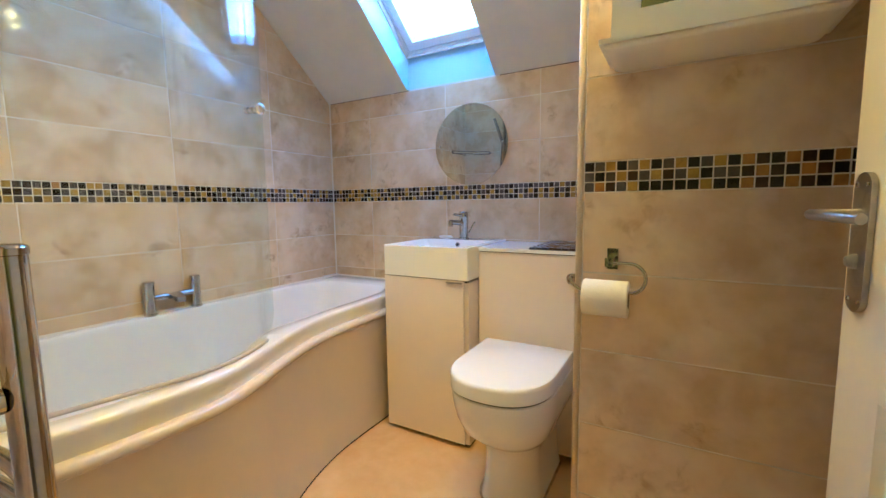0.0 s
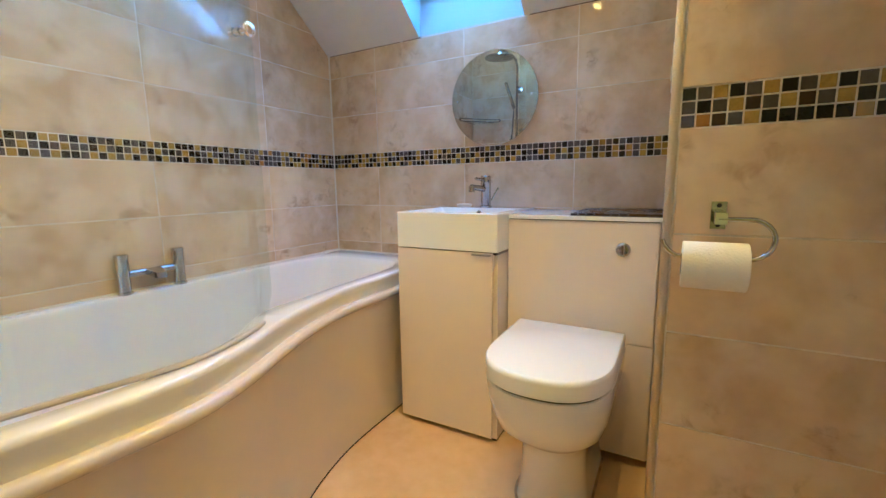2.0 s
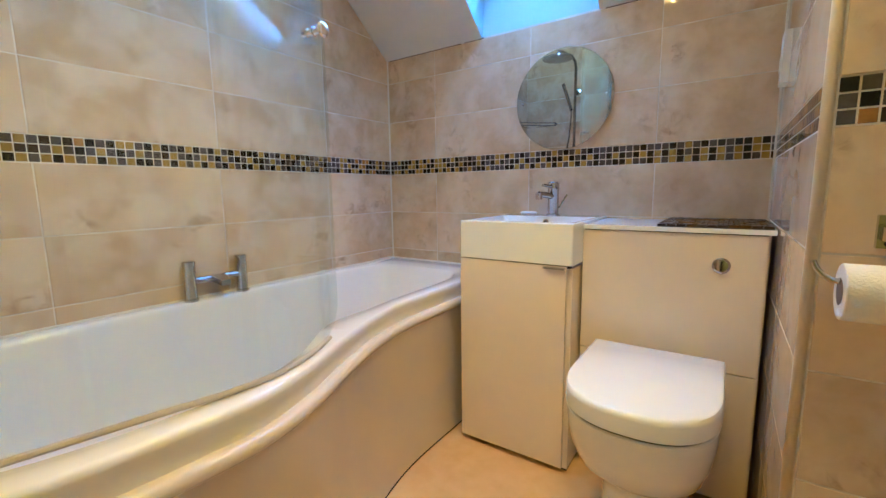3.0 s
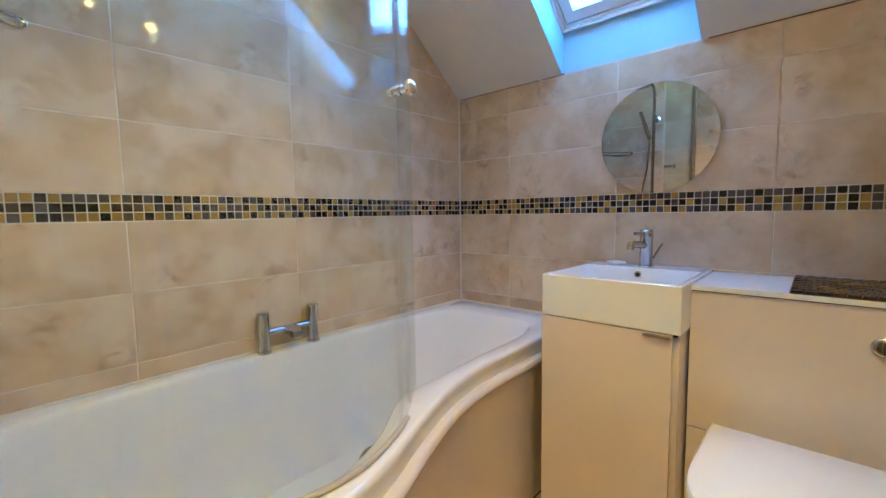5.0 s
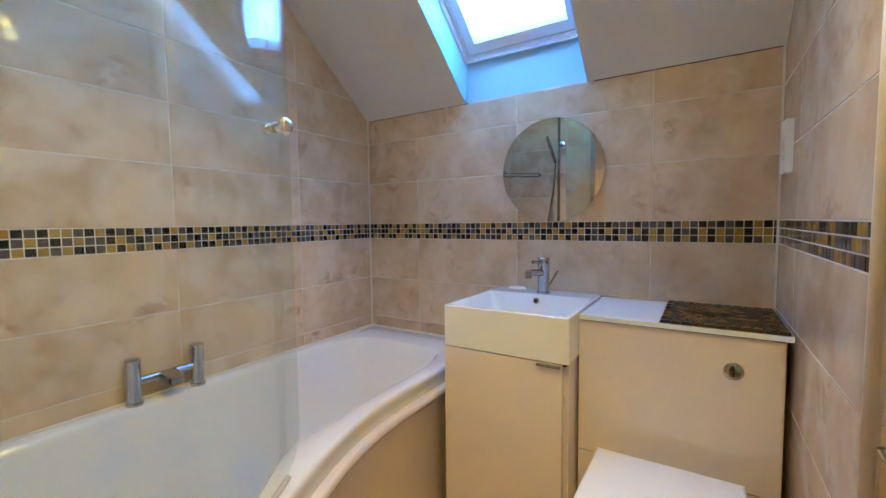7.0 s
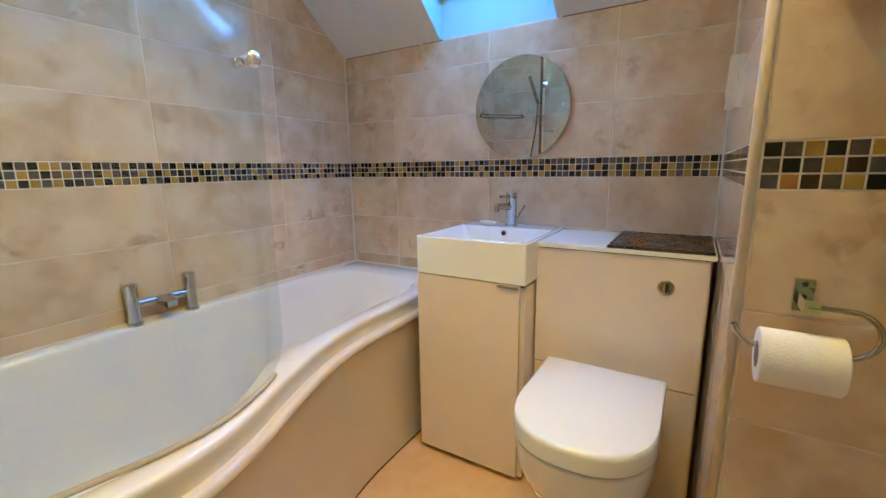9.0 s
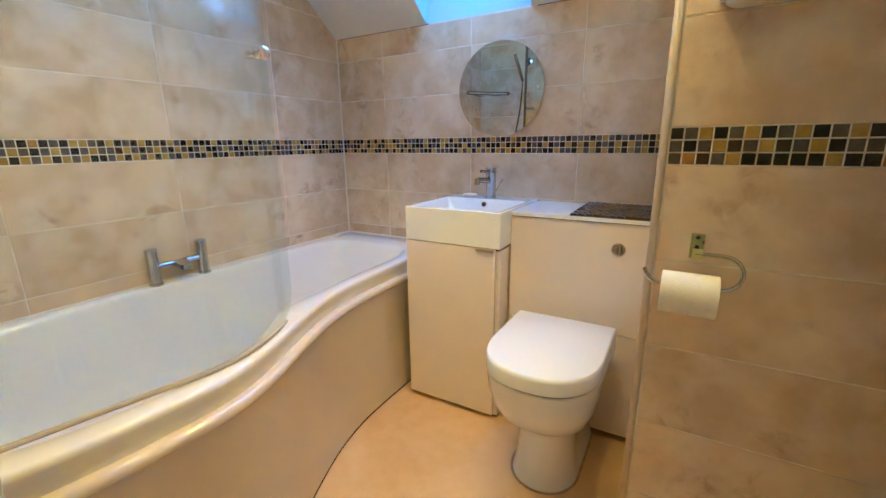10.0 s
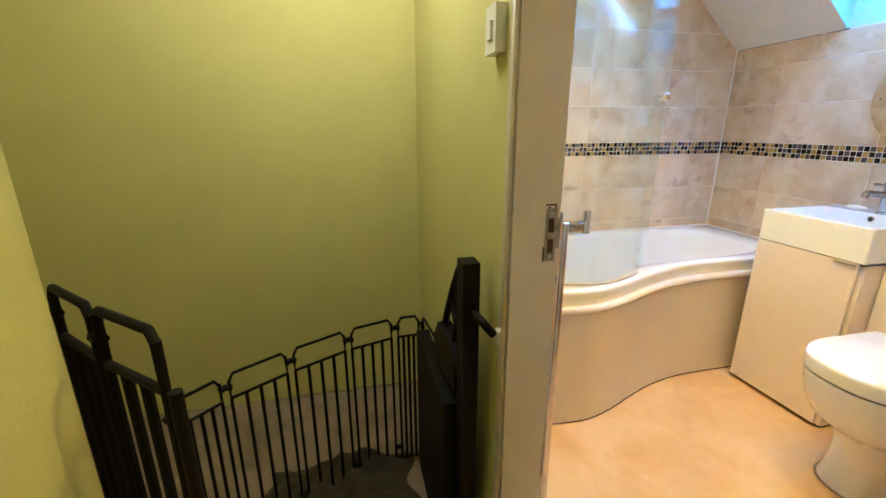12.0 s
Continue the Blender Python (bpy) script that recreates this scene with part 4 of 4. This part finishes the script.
def gate_panel(a, b, z0, z1, bars, r=0.0045, rail_=0.07):
    """One folding section: upright frame, upper double rail, bars."""
    bm = bmesh.new()
    a, b = Vector(a), Vector(b)
    d = (b - a).normalized()
    A, B = a + d * 0.012, b - d * 0.012
    def at(p, z):
        return (p.x, p.y, z)
    tube([at(A, z1 - 0.02), at(A + d * 0.012, z1), at(B - d * 0.012, z1), at(B, z1 - 0.02), at(B, z1 - rail_), at(A, z1 - rail_), at(A, z1 - 0.015)], r, 8, bm)
    tube([at(A, z1 - rail_), at(A, z0), at(B, z0), at(B, z1 - rail_)], r, 8, bm)
    pan_ = part("section_frame", bm, BLACK, gate, "black tubular panel frame", smooth=True)
    for k in range(1, bars + 1):
        p = A.lerp(B, k / (bars + 1))
        part("bar", cyl(at(p, z0), at(p, z1 - rail_), r * 1.1, n=8), BLACK, pan_, smooth=True)
    for z in (z1 - rail_ * 0.55, z0 + 0.05):
        link = tube([at(b - d * 0.016, z), at(b, z + 0.006), at(b + d * 0.014, z)], min(r * 1.9, 0.0105), 8)
        part("joint", link, BLACK, gate, "hinge joint between panels", smooth=True)


pts_ = [(-0.80, -0.045), (-0.99, -0.06), (-0.985, -0.155), (-0.935, -0.31), (-0.845, -0.475), (-0.745, -0.625), (-0.65, -0.72)]
for a, b in zip(pts_, pts_[1:]):
    gate_panel((*a, 0), (*b, 0), 0.02, 0.595, 3)
near = [(-0.316, -0.556), (-0.441, -0.701), (-0.578, -0.838)]
for a, b in zip(near, near[1:]):
    gate_panel((*a, 0), (*b, 0), 0.01, 0.93, 2, 0.008, 0.10)
part("end_post", cyl((-0.305, -0.545, 0.0), (-0.305, -0.545, 0.84), 0.010), BLACK, gate, "black end post", smooth=True)

# crumpled cloth on the carpet
cb = bmesh.new()
rng = random.Random(4)
nx, ny = 36, 30
grid = [[None] * ny for _ in range(nx)]
for i in range(nx):
    for j in range(ny):
        u, v = i / (nx - 1), j / (ny - 1)
        x, y = -1.05 + 0.34 * u + 0.02 * math.sin(9 * v), -0.62 + 0.50 * v + 0.02 * math.sin(11 * u)
        edge = min(u, 1 - u, v, 1 - v)
        h = 0.11 * min(edge * 4, 1) * (0.45 + 0.9 * abs(noise.noise(Vector((x * 6, y * 6, 1.3)))) + 0.35 * noise.noise(Vector((x * 17, y * 17, 5))))
        grid[i][j] = cb.verts.new((x, y, max(h, 0.001)))
for i in range(nx - 1):
    for j in range(ny - 1):
        cb.faces.new((grid[i][j], grid[i + 1][j], grid[i + 1][j + 1], grid[i][j + 1]))
cloth = thing("cloth", "crumpled dark brown-olive cloth, on the carpet behind the gate", "cloth")
part("folds", cb, CLOTH, cloth, smooth=True)
structure("baseboard", box((-1.50, YO - 0.016, 0), (-0.56, YO - 0.0005, 0.12)), PAINT, "cream skirting board", bevel=0.003)

# ---- tiles, piece by piece ----
ZLOW, ZTOP, ROW = 1.055, 1.128, 0.1985
rows_z = sorted([ZLOW - ROW * k for k in range(6)] + [0.0])
rows_up = [ZTOP + ROW * k for k in range(7)] + [CEIL]
ZROWS = [(a, b) for a, b in zip(rows_z, rows_z[1:])] + [(a, b) for a, b in zip(rows_up, rows_up[1:]) if b - a > 0.01]
JOINT = 0.0036
meshes = {}


def clip(poly, line):
    """Keeps what of a (u, z) polygon lies under z = line(u)."""
    out = []
    for (u0, z0_), (u1, z1_) in zip(poly, poly[1:] + poly[:1]):
        f0, f1 = line(u0) - z0_, line(u1) - z1_
        if f0 >= 0:
            out.append((u0, z0_))
        if f0 * f1 < 0:
            t = f0 / (f0 - f1)
            out.append((u0 + t * (u1 - u0), z0_ + t * (z1_ - z0_)))
    return out


def piece(poly, material, depth, bevel, key):
    """Mesh of one tile: bevelled face towards +Y of its own space, polygon given in (x, z)."""
    k = (key, tuple((round(u, 4), round(z, 4)) for u, z in poly))
    if k in meshes:
        return meshes[k]
    cu, cz = sum(p[0] for p in poly) / len(poly), sum(p[1] for p in poly) / len(poly)
    def inset(p, d):
        v = Vector((cu - p[0], cz - p[1]))
        return (p[0] + math.copysign(min(d, abs(v.x)), v.x), p[1] + math.copysign(min(d, abs(v.y)), v.y))
    bm = bmesh.new()
    r0 = [bm.verts.new((u, 0, z)) for u, z in poly]
    r1 = [bm.verts.new((u, depth - bevel, z)) for u, z in poly]
    r2 = [bm.verts.new((*[inset(p, bevel)[0]], depth, inset(p, bevel)[1])) for p in poly]
    n = len(poly)
    for a, b in ((r0, r1), (r1, r2)):
        for i in range(n):
            j = (i + 1) % n
            bm.faces.new((a[i], a[j], b[j], b[i]))
    bm.faces.new(r2)
    bmesh.ops.recalc_face_normals(bm, faces=bm.faces)
    me = bpy.data.meshes.new(key)
    bm.to_mesh(me)
    bm.free()
    me.materials.append(material)
    meshes[k] = me
    return me


def lay(wall, name, material, place, poly, depth, bevel, key, tilt=0.0):
    """place(u, z) gives the pose in which +X is u, +Y the room and Z up."""
    cu, cz = (min(p[0] for p in poly) + max(p[0] for p in poly)) / 2, (min(p[1] for p in poly) + max(p[1] for p in poly)) / 2
    flip = place(1, 0).translation - place(0, 0).translation
    sign = 1 if flip.dot(place(0, 0).to_3x3().col[0]) > 0 else -1
    me = piece([(sign * (u - cu), z - cz) for u, z in poly], material, depth, bevel, key)
    ob = new(name, me)
    ob.parent = wall
    ob.matrix_basis = place(cu, cz)
    return ob


KINDS = {"k": 0, "n": 1, "g": 2, "a": 3, "z": 4}
# colours of the mosaic bands, a string a row, bottom row first
BAND_PARTITION = ("gzngakkkkkakkznkznkz", "gkgangangakggnznkznk", "kgakgakgakgakznkznkz")
BAND_BACK = ("kaakakkaakkakakakakgagkkagggkkagakagakagakagkggkkaggkagakakakaga", "kggkkaakaakkaaakgkakkkakgkakgkkakgkakkkakgkakgkakgkakakakgkakagak", "kkakkkakakakaakgakggkgagkgaakagkgagkgagkgagkgggkgggkgggkgagkgkgkk")
BAND_LEFT = (17, "agakagakagakkgakagakagkagkkakgkagkggkagk", "nngagkgagkgaggnagkgagkagkgakkgagkgkgagga", "agngkzkgkaagkakgkakgkagkakkkakgkakakgkgg")


def tile_face(wall, place, us, u_lo, u_hi, top, seed, z_from=0.0, mosaic=True, band=None, first=0):
    rng_ = random.Random(seed)
    ulist = [u_lo] + [u for u in us if u_lo < u < u_hi] + [u_hi]
    for z0_, z1_ in ZROWS:
        for a, b in zip(ulist, ulist[1:]):
            poly = [(a + JOINT / 2, z0_ + JOINT / 2), (b - JOINT / 2, z0_ + JOINT / 2), (b - JOINT / 2, z1_ - JOINT / 2), (a + JOINT / 2, z1_ - JOINT / 2)]
            poly = clip(poly, lambda u: top(u) - 0.003)
            if len(poly) > 2 and max(p[1] for p in poly) - min(p[1] for p in poly) > 0.01 and max(p[1] for p in poly) > z_from:
                lay(wall, "tile", TILE, place, poly, TH, 0.0008, "tile")
    if mosaic:
        m = (ZTOP - ZLOW) / 3
        n = int((u_hi - u_lo) / m)
        order = [0, 0, 0, 0, 1, 2, 2, 2, 2, 3, 3, 3, 3, 4]
        for i in range(n + 1):
            for j in range(3):
                a, b = u_lo + i * m, min(u_lo + (i + 1) * m, u_hi)
                if b - a < 0.006:
                    continue
                z0_ = ZLOW + j * m
                g = 0.0015
                poly = [(a + g, z0_ + g), (b - g, z0_ + g), (b - g, z0_ + m - g), (a + g, z0_ + m - g)]
                c = rng_.choice(order)
                if band and 0 <= i - first < len(band[j]):
                    c = KINDS[band[j][i - first]]
                lay(wall, "mosaic_tile", MOSAIC[c], place, poly, TH + 0.0004, 0.0010, "mosaic%d" % c)


def facing(origin, u, n):
    """A place() for a wall face: origin, the way u runs and the way into the room."""
    u, n = Vector(u), Vector(n)
    rot = Matrix((u, n, Vector((0, 0, 1)))).transposed().to_4x4()
    return lambda uu, zz_: Matrix.Translation(Vector(origin) + u * uu + Vector((0, 0, zz_))) @ rot


# u runs so that u x n = up
tile_face(wall_left, lambda u, z: facing((XL - G, 0, 0), (0, -1, 0), (1, 0, 0))(-u, z), [0.077, 0.572, 1.067, 1.562], YF, YB, under_roof, 1, band=BAND_LEFT[1:], first=BAND_LEFT[0])
tile_face(wall_back, lambda u, z: facing((0, YB + G, 0), (-1, 0, 0), (0, -1, 0))(-u, z), [-1.597, -1.100, -0.605], XL, XS, lambda u: EAVE, 2, band=BAND_BACK)
tile_face(wall_side, lambda u, z: facing((XS + G, 0, 0), (0, 1, 0), (-1, 0, 0))(u, z), [1.72], YP + 0.018, YB, under_roof, 3)
tile_face(wall_partition, lambda u, z: facing((0, YP + G, 0), (-1, 0, 0), (0, -1, 0))(-u, z), [0.31], XS + 0.012, XR, lambda u: CEIL, 4, band=BAND_PARTITION)
tile_face(wall_front_tiled, lambda u, z: facing((0, YF - G + 0.002, 0), (1, 0, 0), (0, 1, 0))(u, z), [-1.405, -0.91], XL, JL - 0.03, lambda u: CEIL, 5, mosaic=False)

# mosaic mat on the worktop
matt = thing("mosaic_mat", "dark brown glass mosaic sheet, on the worktop", "mosaic sheet")
rng2 = random.Random(8)
MX0, MX1, MY0, MY1 = -0.545, XS - 0.008, WY - 0.004, YB - 0.015
part("net_backing", box((MX0 - 0.002, MY0 + 0.003, 0.8496), (MX1, MY1 + 0.002, 0.8506)), DARK, matt, "dark net backing")
cx_, cy_ = 11, 13
for j in range(cy_):
    shift = 0.5 if j % 2 else 0.0
    px, py = (MX1 - MX0) / cx_, (MY1 - MY0) / cy_
    for i in range(cx_):
        x0 = MX0 + (i + shift) * px
        x1 = min(x0 + px, MX1)
        if x1 - x0 < 0.006:
            continue
        c = rng2.choice([0, 0, 1, 1, 1, 2, 2, 2, 0, 1, 2, 3])
        h, hv = (x1 - x0) / 2 - 0.0012, py / 2 - 0.0012
        me = piece([(-h, -hv), (h, -hv), (h, hv), (-h, hv)], MAT[c], 0.0075, 0.0016, "mat%d" % c)
        ob = new("mosaic_tile", me)
        ob.parent = matt
        ob.matrix_basis = pose((x0 + x1) / 2, MY0 + (j + 0.5) * py, 0.8508 + 0.0012 * rng2.random(), 90 + rng2.uniform(-2, 2), rng2.uniform(-2, 2), 0)
